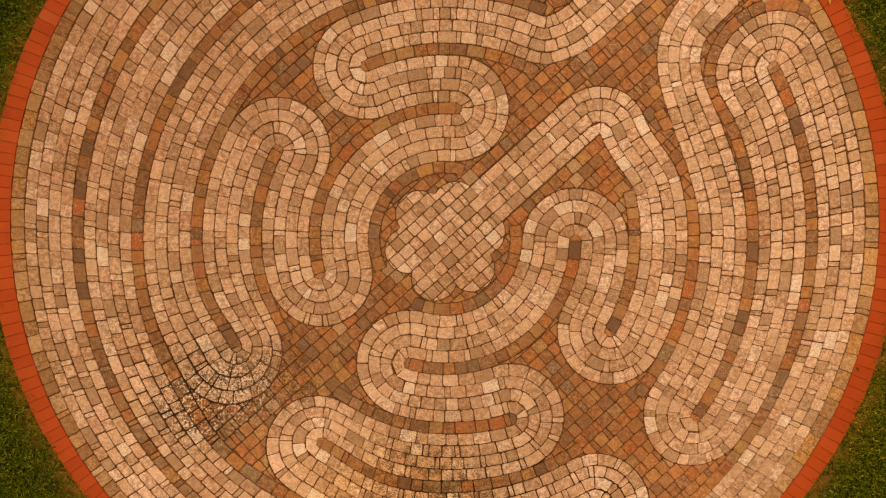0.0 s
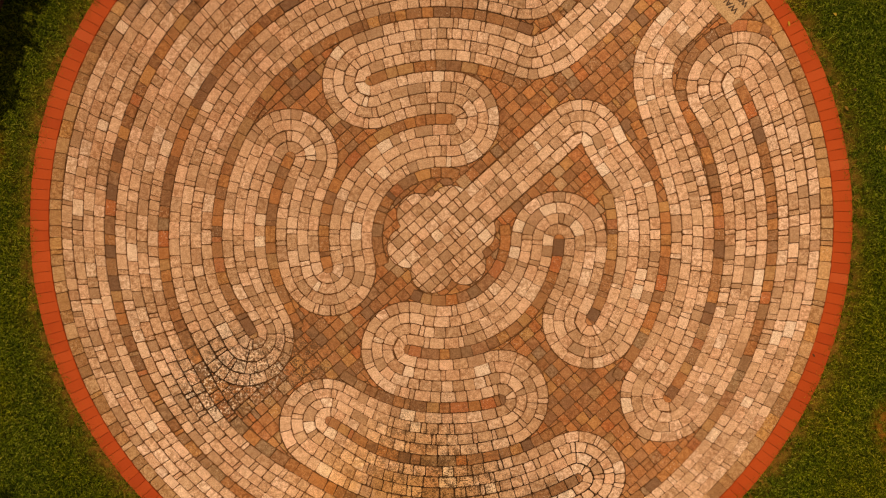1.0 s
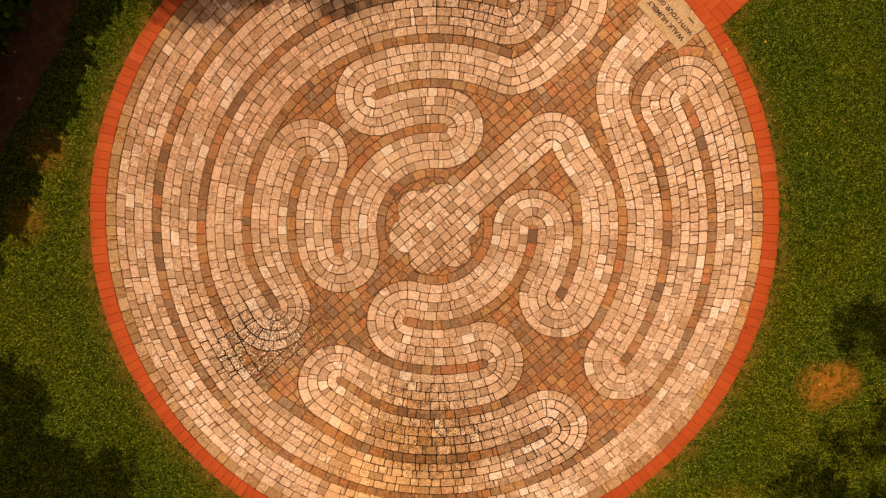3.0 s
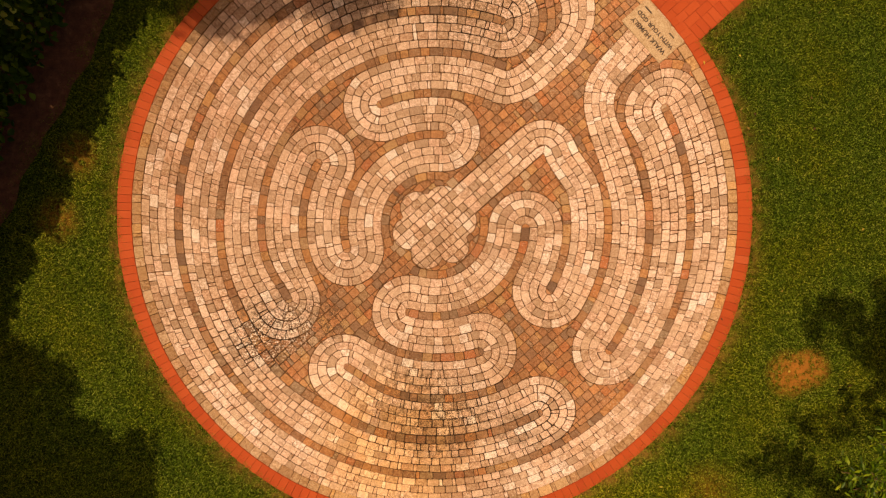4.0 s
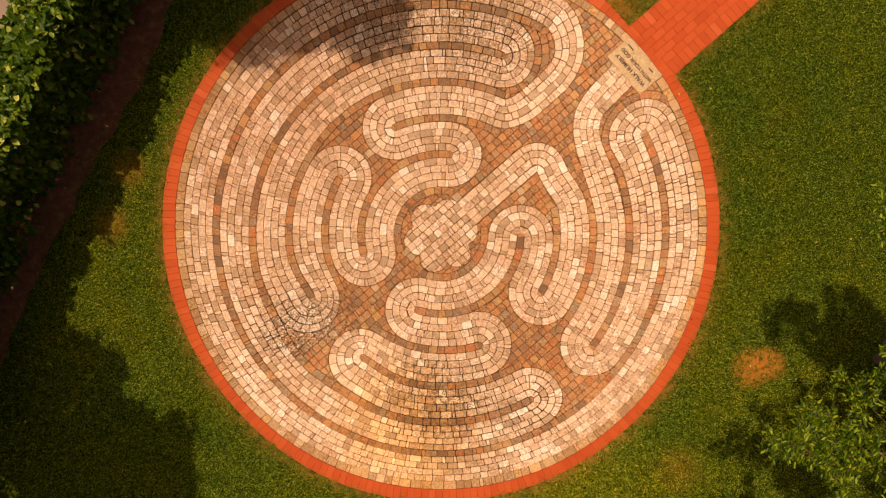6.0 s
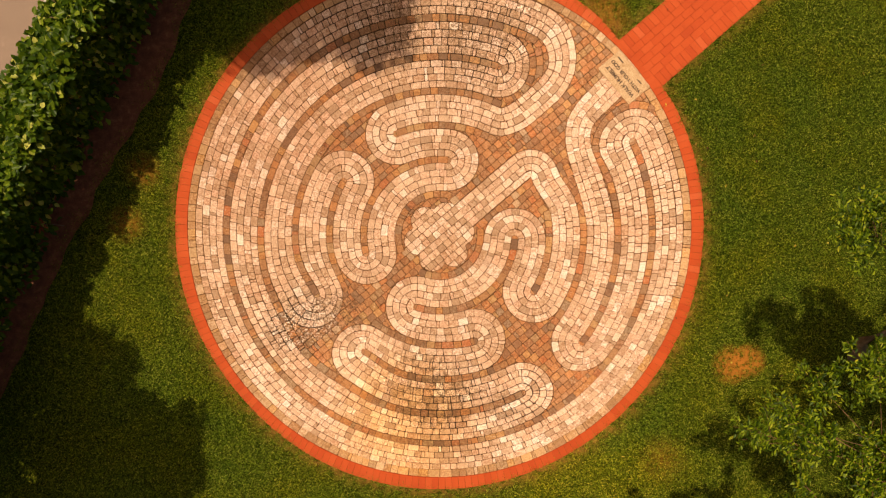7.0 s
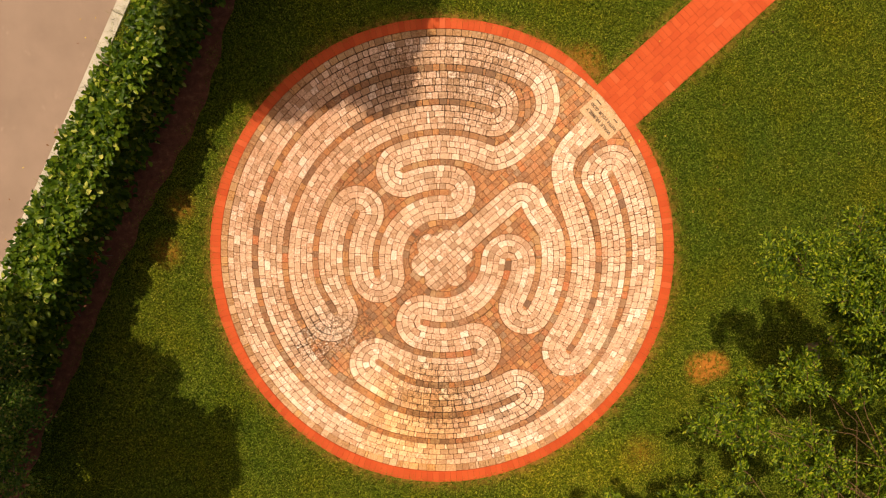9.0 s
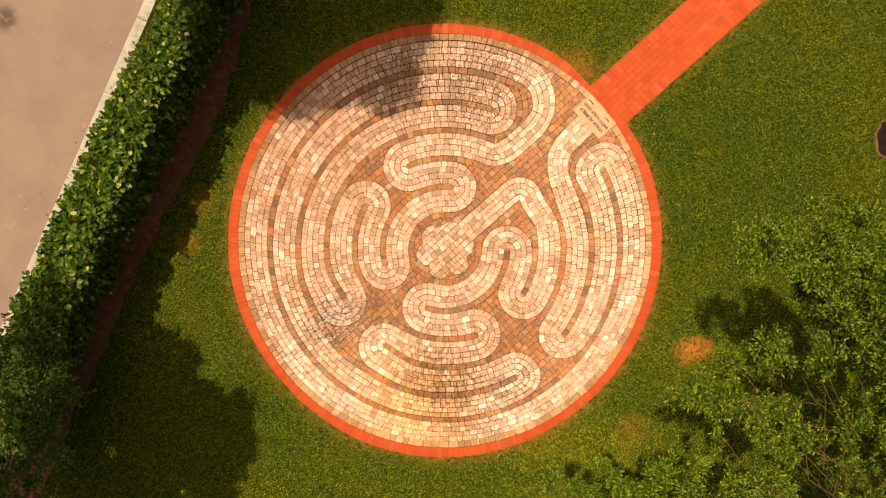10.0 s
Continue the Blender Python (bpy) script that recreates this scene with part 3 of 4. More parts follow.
def grid_blocks(inside, cell):
    """Stones on the slanting grid, cut where they meet the edge of a region."""
    out, n = [], int(3.9 / cell)
    for i in range(-n, n + 1):
        v0 = i * cell
        u = -3.9 + rnd.uniform(0, cell)
        while u < 3.9:
            d = cell * (rnd.uniform(0.4, 0.5) if rnd.random() < 0.1 else rnd.uniform(0.85, 1.2))
            gap = rnd.uniform(0.0026, 0.0042)
            corners = [(u + gap, v0 + gap), (u + d - gap, v0 + gap), (u + d - gap, v0 + cell - gap), (u + gap, v0 + cell - gap)]
            u += d
            mid = HEART + GU * (u - d / 2) + GV * (v0 + cell / 2)
            if mid.length > 3.85:
                continue
            quad = [tuple(HEART + GU * a + GV * b) for a, b in corners]
            marks = [Vector(quad[0]).lerp(Vector(quad[1]), a).lerp(Vector(quad[3]).lerp(Vector(quad[2]), a), b) for a in (0.06, 0.28, 0.5, 0.72, 0.94) for b in (0.06, 0.28, 0.5, 0.72, 0.94)]
            free = [m for m in marks if inside(*m)]
            if len(free) < 1:
                continue
            if len(free) == 25:
                shape = worn(quad, chip=rnd.uniform(0.005, 0.012))
            else:
                root = sum(free, Vector((0, 0))) / len(free)
                if not inside(*root):
                    root = free[0]
                shape = []
                for a, b in zip(quad, quad[1:] + quad[:1]):
                    for s in (0.06, 0.36, 0.66, 0.94):
                        q = Vector(a).lerp(Vector(b), s)
                        lo, hi = 0.0, 1.0
                        if not inside(*q):
                            for _ in range(7):
                                m = (lo + hi) / 2
                                if inside(*root.lerp(q, m)):
                                    lo = m
                                else:
                                    hi = m
                            q = root.lerp(q, lo)
                        shape.append(tuple(q))
                ext = np.ptp(np.array(shape), axis=0)
                if min(ext) < 0.012:
                    continue
            out.append(block(shape, -0.03, rnd.uniform(-0.003, 0.003), 0.005, (rnd.uniform(-0.03, 0.03), rnd.uniform(-0.03, 0.03))))
    return out


heart_blocks = grid_blocks(in_rosette, ROW)
infill_blocks = grid_blocks(in_infill, 0.108)

# ---- ground ----
def sheet(name, corners, z, material):
    return mesh_of(name, [(x, y, z) for x, y in corners], [tuple(range(len(corners)))], material)


EDGE = Vector((0.40, 0.9165))  # along the road
OUT = Vector((0.9165, -0.40))  # from the road to the lawn


def by_road(along, out):
    """A place by the road: metres along it, and out from the world's middle."""
    return tuple(EDGE * along + OUT * out)


ground = tagged(new("ground", sheet("ground", [(-900, -900), (900, -900), (900, 900), (-900, 900)], -0.035, TURF)), "green lawn turf with worn dry patches, reaching far", "lawn", kind="structure")
bed = tagged(new("joint_sand", mesh_of("joint_sand", [(3.85 * math.cos(a), 3.85 * math.sin(a), -0.010) for a in np.linspace(0, math.tau, 128, endpoint=False)], [tuple(range(128))], SAND)), "dark brown sand bed filling the joints of the paving", "sand bed", kind="structure")


def swing(along):
    """How far the bed's edge swings out onto the lawn."""
    return 0.23 * np.exp(-(((along - 0.2) / 1.3) ** 2))


def strip(name, out0, out1, z0, z1, material, a0=-60.0, a1=60.0, wave=0.0, cut=240):
    """A long raised strip beside the road, with slightly uneven edges."""
    verts, faces = [], []
    for i in range(cut + 1):
        a = a0 + (a1 - a0) * i / cut
        w0, w1 = (wave * noise.noise(Vector((a * 1.7, s, 0))) for s in (3.0, 9.0))
        w1 += swing(a) if wave else 0.0
        for o, z in ((out0 + w0, z0), (out0 + w0, z1), (out1 + w1, z1), (out1 + w1, z0)):
            verts.append((*by_road(a, o), z))
        if i:
            k = 4 * i
            faces += [(k - 4 + j, k + j, k + j + 1, k - 3 + j) for j in range(3)]
    return mesh_of(name, verts, faces, material)


tagged(new("road", strip("road", -16.0, -6.83, -0.12, -0.025, ROAD, cut=8)), "tan concrete road surface beside the hedge", "road", kind="structure")
tagged(new("mulch_bed", strip("mulch_bed", -6.63, -4.98, -0.06, -0.02, MULCH, -30, 30, 0.16, 900)), "reddish brown bark mulch bed under the hedge", "mulch bed", kind="structure")
kerb = thing("kerb", "pale concrete kerb along the road", "kerb", "structure")
for i in range(-9, 10):
    a0, a1 = i * 1.5 + 0.002, i * 1.5 + 1.498
    pts = [by_road(a0, -6.83), by_road(a0, -6.62), by_road(a1, -6.62), by_road(a1, -6.83)]
    v, f = block(pts, -0.12, 0.05, 0.02)
    part("kerb_stone", mesh_of("kerb_stone", v, f, KERB), kerb)

# ---- paving ----
def sectors(blocks, names):
    """Blocks sorted by the point of the compass at which they lie round the heart."""
    share = 360.0 / len(names)
    for i, name in enumerate(names):
        yield name, [q for q in blocks if i == int(math.degrees(math.atan2(q[0][0][1], q[0][0][0])) % 360 / share) % len(names)]


HALVES, THIRDS = ("northern", "southern"), ("north-eastern", "western", "south-eastern")
for k, place in zip(range(1, 7), ("outermost", "second", "third", "fourth", "fifth", "innermost")):
    own = [b for b in pale_blocks if min(6, max(1, 1 + int((RING[0] - math.hypot(*unwarp(*b[0][0][:2]))) / PITCH))) == k]
    for name, group in sectors(own, THIRDS if k == 1 else HALVES if k < 4 else ("whole",)):
        stretch = "" if name == "whole" else f"{name} stretch of the "
        lane = thing("labyrinth_circuit", f"{stretch}{place} circuit of pale tumbled stone pavers", "labyrinth path", "structure", "labyrinth circuits")
        lay(lane, "paver", "paver_field", group, PALE, "pale cream and tan tumbled pavers")
edging = thing("labyrinth_edge", "single course of brown pavers inside the brick rim", "paving border", "structure")
lay(edging, "edge_paver", "edge_field", edge_blocks, EDGE_STONE, "brown pavers")
border = thing("labyrinth_border", "rows of dark brown pavers dividing the labyrinth's rings", "paving border", "structure")
lay(border, "border_paver", "border_field", dark_blocks, DARK, "dark brown and rust pavers")
for name, group in sectors(infill_blocks, HALVES):
    infill = thing("labyrinth_infill", f"slanting rust-brown pavers between the {name} labyrinth turns", "paving", "structure", "labyrinth infill")
    lay(infill, "infill_paver", "infill_field", group, RUST, "rust-brown square pavers")
rosette = thing("rosette", "six-petalled rosette of pale stone pavers at the labyrinth's heart", "rosette", "structure")
lay(rosette, "rosette_paver", "rosette_field", heart_blocks, PALE, "pale pavers cut to petals")


def brick_mesh(name, length, width, taper=0.0):
    h, w = length / 2, width / 2
    quad = [(-h, -w + taper), (h, -w), (h, w), (-h, w - taper)]
    v, f = block([tuple(Vector(q)) for q in worn(quad, 0.004, 0.0)], -0.06, 0.0, 0.004)
    return mesh_of(name, v, f, RED)


ringed = [(r * math.cos(a), r * math.sin(a), -0.006) for r in (3.815, 3.87) for a in np.linspace(0, math.tau, 120, endpoint=False)]
tagged(new("rim_bed", mesh_of("rim_bed", ringed, [(i, (i + 1) % 120, 120 + (i + 1) % 120, 120 + i) for i in range(120)], DUST)), "red brick dust bed under the brick rim", "sand bed", kind="structure")


def rim_out(degrees):
    """The rim's outer radius: it draws in where the path joins."""
    return 4.0 - 0.12 * math.exp(-((degrees - 43) / 9.0) ** 2) - 0.03 * math.exp(-((degrees - 310) / 25.0) ** 2) - 0.03 * math.exp(-((degrees - 222) / 16.0) ** 2)


rim = thing("brick_rim", "ring of bright red clay bricks round the labyrinth", "brick edging", "structure")
COUNT = 244
rim_meshes = [brick_mesh("brick", 0.196, math.tau * 4.0 / COUNT - 0.003, 0.002) for _ in range(4)]
for i in range(COUNT):
    a = math.tau * i / COUNT
    b = part("brick", rim_meshes[i % 4], rim)
    span = rim_out(math.degrees(a)) - 3.816
    mid = 3.816 + span / 2
    b.matrix_basis = pose(mid * math.cos(a), mid * math.sin(a), 0.002 + rnd.uniform(-0.003, 0.003), rnd.uniform(-0.6, 0.6), rnd.uniform(-0.6, 0.6), math.degrees(a) + rnd.uniform(-0.5, 0.5)) @ Matrix.Diagonal((span / 0.198, 1, 1, 1))

PATH_WAY = Vector((math.cos(radians(41.8)), math.sin(radians(41.8))))
PATH_SIDE = Vector((-PATH_WAY.y, PATH_WAY.x))
PATH_FOOT = Vector((2.955, 2.455))
walkway = thing("brick_path", "straight path of bright red clay bricks crossing the lawn", "brick path", "structure")
path_meshes = [brick_mesh("brick", 0.2, 0.0985) for _ in range(4)]


def path_brick(along, across, turned, stretch=1.0):
    p = PATH_FOOT + PATH_WAY * along + PATH_SIDE * across
    if p.length < (3.80 if stretch > 1 else 3.86):
        return
    b = part("brick", rnd.choice(path_meshes), walkway)
    b.matrix_basis = pose(p.x, p.y, -0.004 + rnd.uniform(-0.0015, 0.0015), rnd.uniform(-0.4, 0.4), rnd.uniform(-0.4, 0.4), 41.8 + turned + rnd.uniform(-0.4, 0.4)) @ Matrix.Diagonal((1, stretch, 1, 1))


for i in range(74):
    for s in (-1, 1):
        path_brick(0.05 + 0.1015 * i, s * 0.376, 90)
for r in range(-2, 3):
    for i in range(38):
        path_brick(0.1 * (r % 2) + 0.203 * i, r * 0.110, 0, 1.08)
bed_path = tagged(new("path_sand", sheet("path_sand", [tuple(PATH_FOOT + PATH_WAY * a + PATH_SIDE * s * 0.478) for a, s in ((0.0, -1), (7.6, -1), (7.6, 1), (0.0, 1))], -0.010, DUST)), "sand bed under the brick path", "sand bed", kind="structure")

# the inscribed slab at the way in
plaque = thing("plaque", "engraved tan sandstone slab at the labyrinth's entrance", "plaque", at=(PLAQUE.x, PLAQUE.y, 0))
flat = Matrix(((PLAQUE_LONG.x, PLAQUE_UP.x, 0), (PLAQUE_LONG.y, PLAQUE_UP.y, 0), (0, 0, 1)))
plaque.matrix_basis = Matrix.Translation((PLAQUE.x, PLAQUE.y, 0)) @ flat.to_4x4()
v, f = block(worn([(-0.36, -0.213), (0.36, -0.213), (0.36, 0.213), (-0.36, 0.213)], 0.012, 0.002), -0.03, 0.006, 0.006)
part("slab", mesh_of("slab", v, f, TAN), plaque)


def writing(text, size, x, y):
    data = bpy.data.curves.new("writing", "FONT")
    data.body, data.size, data.align_x, data.align_y = text, size, "CENTER", "CENTER"
    data.extrude, data.offset, data.resolution_u = 0.0006, 0.0030, 4
    ob = bpy.data.objects.new("writing", data)
    me = bpy.data.meshes.new_from_object(ob)
    me.materials.clear()
    me.materials.append(INK)
    bpy.data.objects.remove(ob)
    got = part("inscription", me, plaque, "dark engraved letters")
    got.location = (x, y, 0.0072)


writing("WALK HUMBLY", 0.085, -0.005, 0.085)
writing("WITH YOUR GOD", 0.077, -0.005, -0.03)
for x, wdt in ((0.235, 0.12), (-0.2, 0.09)):
    v, f = block([(x - wdt / 2, -0.142), (x + wdt / 2, -0.142), (x + wdt / 2, -0.122), (x - wdt / 2, -0.122)], 0.004, 0.0078, 0.0008)
    part("inscription", mesh_of("inscription", v, f, INK), plaque, "small dark engraved line")


# ---- plants ----
def leaf_mesh(name, where, aim, roll, length, width, material, fold=0.25):
    """Many leaves in one mesh, each a folded, pointed blade of six points."""
    n = len(where)
    aim = aim / np.linalg.norm(aim, axis=1)[:, None]
    ref = np.tile((0.0, 0.0, 1.0), (n, 1))
    ref[np.abs(aim[:, 2]) > 0.95] = (1.0, 0.0, 0.0)
    across = np.cross(aim, ref)
    across /= np.linalg.norm(across, axis=1)[:, None]
    up = np.cross(across, aim)
    across, up = across * np.cos(roll)[:, None] + up * np.sin(roll)[:, None], up * np.cos(roll)[:, None] - across * np.sin(roll)[:, None]
    L, Wd = length[:, None], width[:, None]
    pts = np.stack([where, where + aim * L * 0.45 + across * Wd * 0.5 + up * Wd * fold, where + aim * L * 0.8 + across * Wd * 0.36 + up * Wd * fold * 0.5,
                    where + aim * L - up * L * 0.08, where + aim * L * 0.8 - across * Wd * 0.36 + up * Wd * fold * 0.5, where + aim * L * 0.45 - across * Wd * 0.5 + up * Wd * fold], 1)
    me = bpy.data.meshes.new(name)
    me.vertices.add(6 * n)
    me.vertices.foreach_set("co", pts.reshape(-1).astype(np.float32))
    quads = (np.arange(n)[:, None] * 6 + np.array([0, 1, 2, 3, 0, 3, 4, 5])[None]).reshape(-1)
    me.loops.add(8 * n)
    me.loops.foreach_set("vertex_index", quads.astype(np.int32))
    me.polygons.add(2 * n)
    me.polygons.foreach_set("loop_start", (np.arange(2 * n) * 4).astype(np.int32))
    me.update(calc_edges=True)
    me.materials.append(material)
    return me


def limb(name, pts, r0, r1, material, sides=7):
    """A tapered, rounded branch through some places."""
    verts, faces, n = [], [], len(pts)
    for i, p in enumerate(pts):
        d = (Vector(pts[min(i + 1, n - 1)]) - Vector(pts[max(i - 1, 0)])).normalized()
        q = d.to_track_quat("Z", "Y")
        r = r0 + (r1 - r0) * i / (n - 1)
        for k in range(sides):
            a = math.tau * k / sides
            verts.append(tuple(Vector(p) + q @ Vector((r * math.cos(a), r * math.sin(a), 0))))
        if i:
            b = i * sides
            faces += [(b - sides + k, b - sides + (k + 1) % sides, b + (k + 1) % sides, b + k) for k in range(sides)]
    faces.append(tuple(range((n - 1) * sides, n * sides)))
    me = mesh_of(name, verts, faces, material)
    me.polygons.foreach_set("use_smooth", [True] * len(me.polygons))
    return me


def bent(p, q, rng, sag, n=6):
    """Places on the way from p to q with a natural wobble."""
    p, q = Vector(p), Vector(q)
    d = (q - p).length
    out = []
    for i in range(n):
        s = i / (n - 1)
        w = math.sin(math.pi * s) * d * 0.09
        out.append(p.lerp(q, s) + Vector((rng.uniform(-w, w), rng.uniform(-w, w), rng.uniform(-w, w) + sag * d * math.sin(math.pi * s))))
    return out


def broad_tree(label, foot, top, crown, boughs, sprigs, leaves, size, leaf, seed, fill, spray=0.42):
    """A tree: trunk, boughs, and sprigs of leaves round the boughs' ends. crown: ellipsoids of x, y, z, rx, ry, rz."""
    rng = random.Random(seed)
    g = np.random.default_rng(seed)
    ob = thing("tree", label, "tree", at=(*foot, -0.04))
    base = Vector((*foot, -0.04))
    fork = Vector((*top[:2], top[2]))
    tag = lambda name, pts, r0, r1: part(name, limb(name, [p - base for p in pts], r0, r1, BARK), ob)
    tag("trunk", bent(base, fork, rng, 0.0, 7), 0.085, 0.03)
    where, aim = [], []
    for ex in crown:
        c, rad = Vector(ex[:3]), Vector(ex[3:])
        for _ in range(max(4, round(boughs * min(1.2, ex[3] * ex[4])))):
            d = Vector((rng.gauss(0, 1), rng.gauss(0, 1), rng.gauss(0.15, 0.8))).normalized()
            end = c + Vector((d.x * rad.x, d.y * rad.y, d.z * rad.z)) * rng.uniform(0.8, 1.08)
            pts = bent(fork.lerp(c, rng.uniform(0.1, 0.5)), end, rng, 0.06)
            tag("bough", pts, rng.uniform(0.012, 0.022), 0.004)
            for _ in range(sprigs):
                # one spray: a few short twigs fanned out round a knot on the bough
                s = rng.uniform(0.5, 1.0)
                k = min(int(s * 5), 4)
                knot = pts[k].lerp(pts[k + 1], s * 5 - k)
                out = ((knot - c).normalized() * 0.7 + Vector((rng.gauss(0, 0.45), rng.gauss(0, 0.45), rng.gauss(0.35, 0.3)))).normalized()
                for _ in range(5):
                    way_out = (out + Vector((rng.gauss(0, 0.55), rng.gauss(0, 0.55), rng.gauss(0.0, 0.35)))).normalized()
                    long = rng.uniform(0.5, 1.0) * spray
                    for j in range(leaves):
                        u = (j + rng.random()) / leaves
                        q = knot + way_out * long * u + Vector((rng.gauss(0, 0.018), rng.gauss(0, 0.018), -0.12 * long * u * u + rng.gauss(0, 0.015)))
                        where.append(q - base)
                        aim.append(way_out * 0.8 + Vector((rng.gauss(0, 0.6), rng.gauss(0, 0.6), rng.gauss(0.15, 0.35))))
    for ex in crown:
        for _ in range(int(fill * min(1.3, ex[3] * ex[4]))):
            d = Vector((rng.gauss(0, 1), rng.gauss(0, 1), rng.gauss(0, 1))).normalized() * rng.uniform(0.2, 1.0)
            d *= 1 + 0.3 * noise.noise(Vector(ex[:3]) + d * 1.6)
            where.append(Vector(ex[:3]) + Vector((d.x * ex[3], d.y * ex[4], d.z * ex[5])) - base)
            aim.append(d + Vector((rng.gauss(0, 0.6), rng.gauss(0, 0.6), rng.gauss(0.2, 0.5))))
    n = len(where)
    me = leaf_mesh("crown", np.array(where), np.array(aim), g.normal(0, 0.5, n), g.uniform(0.75, 1.3, n) * size, g.uniform(0.8, 1.2, n) * size * 0.48, leaf)
    part("crown", me, ob, kind="stuff")
    return ob


def spray_tree(label, foot, fork, tips, shoots, leaves, size, seed, hollow, depth, masses, gaps=()):
    """A young tree of loose sprays: each long limb ends in a fan of leafy shoots, with gaps between the limbs. masses: the full crown, x, y, z, rx, ry, rz; gaps: openings in it, x, y, radius."""
    rng = random.Random(seed)
    g = np.random.default_rng(seed)
    base = Vector((*foot, -0.04))
    ob = thing("tree", label, "tree", at=tuple(base))
    fork = Vector(fork)
    part("trunk", limb("trunk", [p - base for p in bent(base, fork, rng, 0.0, 7)], 0.085, 0.05, BARK), ob)
    where, aim = [], []

    def open_at(p):
        return any(math.hypot(p.x - x, p.y - y) < r * (1 + 0.5 * noise.noise(p * 3.0)) for x, y, r in gaps)

    def sprig(knot, out, long, count):
        """A twig with leaves in alternate pairs, held flat to the light."""
        side = out.cross(Vector((0, 0, 1))).normalized()
        if open_at(knot):
            return
        for j in range(count):
            u = ((j + rng.random()) / count) ** 0.7
            hand = 1 if j % 2 else -1
            where.append(knot + out * long * u + side * hand * rng.uniform(0.0, 0.016) + Vector((0, 0, rng.gauss(0, 0.012))) - base)
            aim.append(out * rng.uniform(0.3, 0.9) + side * hand * rng.uniform(0.35, 1.0) + Vector((0, 0, rng.gauss(0.05, 0.4))))

    for tip in tips:
        tip = Vector(tip) + (fork - Vector(tip)).normalized() * 0.26
        pts = bent(fork + Vector((rng.gauss(0, 0.05), rng.gauss(0, 0.05), rng.uniform(-0.3, 0.1))), tip, rng, 0.10)
        pts[1:-1] = [p + Vector((rng.gauss(0, 0.09), rng.gauss(0, 0.09), rng.gauss(0, 0.07))) for p in pts[1:-1]]
        bough = part("bough", limb("bough", [p - base for p in pts], rng.uniform(0.005, 0.011), 0.003, TWIG), ob)
        way = (tip - pts[3]).normalized()
        side = way.cross(Vector((0, 0, 1))).normalized()
        for k in range(shoots):
            s = 1.0 - depth * (k / shoots) ** 1.2
            m = min(int(s * 5), 4)
            knot = pts[m].lerp(pts[m + 1], s * 5 - m)
            if noise.noise(knot * 1.9 + Vector((seed, 0, 0))) < hollow and s < 0.97:
                continue
            turn = (1 if k % 2 else -1) * rng.uniform(0.25, 1.1) * min(1.0, 0.25 + k / 3)
            out = (way + side * turn + Vector((0, 0, rng.gauss(0.12, 0.28)))).normalized()
            long = rng.uniform(0.16, 0.34) * (0.75 + 0.5 * (1 - s))
            if open_at(knot):
                continue
            part("shoot", limb("shoot", [knot - base, knot + out * long * 0.55 - base, knot + out * long + Vector((0, 0, 0.01)) - base], 0.004, 0.002, TWIG, 4), bough)
            for f in (-0.9, -0.45, 0.0, 0.45, 0.9):
                fan = (out + side * f * rng.uniform(0.7, 1.2) + Vector((0, 0, rng.gauss(0, 0.22)))).normalized()
                sprig(knot + out * long * rng.uniform(0.1, 0.5), fan, long * rng.uniform(0.5, 0.8), leaves)
    # the full crown further back: clumps of sprigs on its upper side, with hollows between
    for x, y, z, rx, ry, rz in masses:
        c = Vector((x, y, z))
        for _ in range(int(215 * rx * ry)):
            d = Vector((rng.gauss(0, 1), rng.gauss(0, 1), abs(rng.gauss(0, 0.9)) - 0.25)).normalized() * rng.uniform(0.5, 1.15)
            knot = c + Vector((d.x * rx, d.y * ry, d.z * rz)) + Vector((rng.gauss(0, 0.07), rng.gauss(0, 0.07), rng.gauss(0, 0.05)))
            if noise.noise(knot * 2.4 + Vector((0, seed, 0))) < -0.13:
                continue
            for _ in range(7):
                out = (Vector((d.x, d.y, d.z * 0.4)) * 0.6 + Vector((rng.gauss(0, 0.7), rng.gauss(0, 0.7), rng.gauss(0.1, 0.25)))).normalized()
                sprig(knot, out, rng.uniform(0.1, 0.2), leaves)
    n = len(where)
    me = leaf_mesh("crown", np.array(where), np.array(aim), g.normal(0, 0.55, n), g.uniform(0.75, 1.4, n) * size, g.uniform(0.8, 1.2, n) * size * 0.4, TREE_LEAF, 0.12)
    part("crown", me, ob, kind="stuff")
    return ob


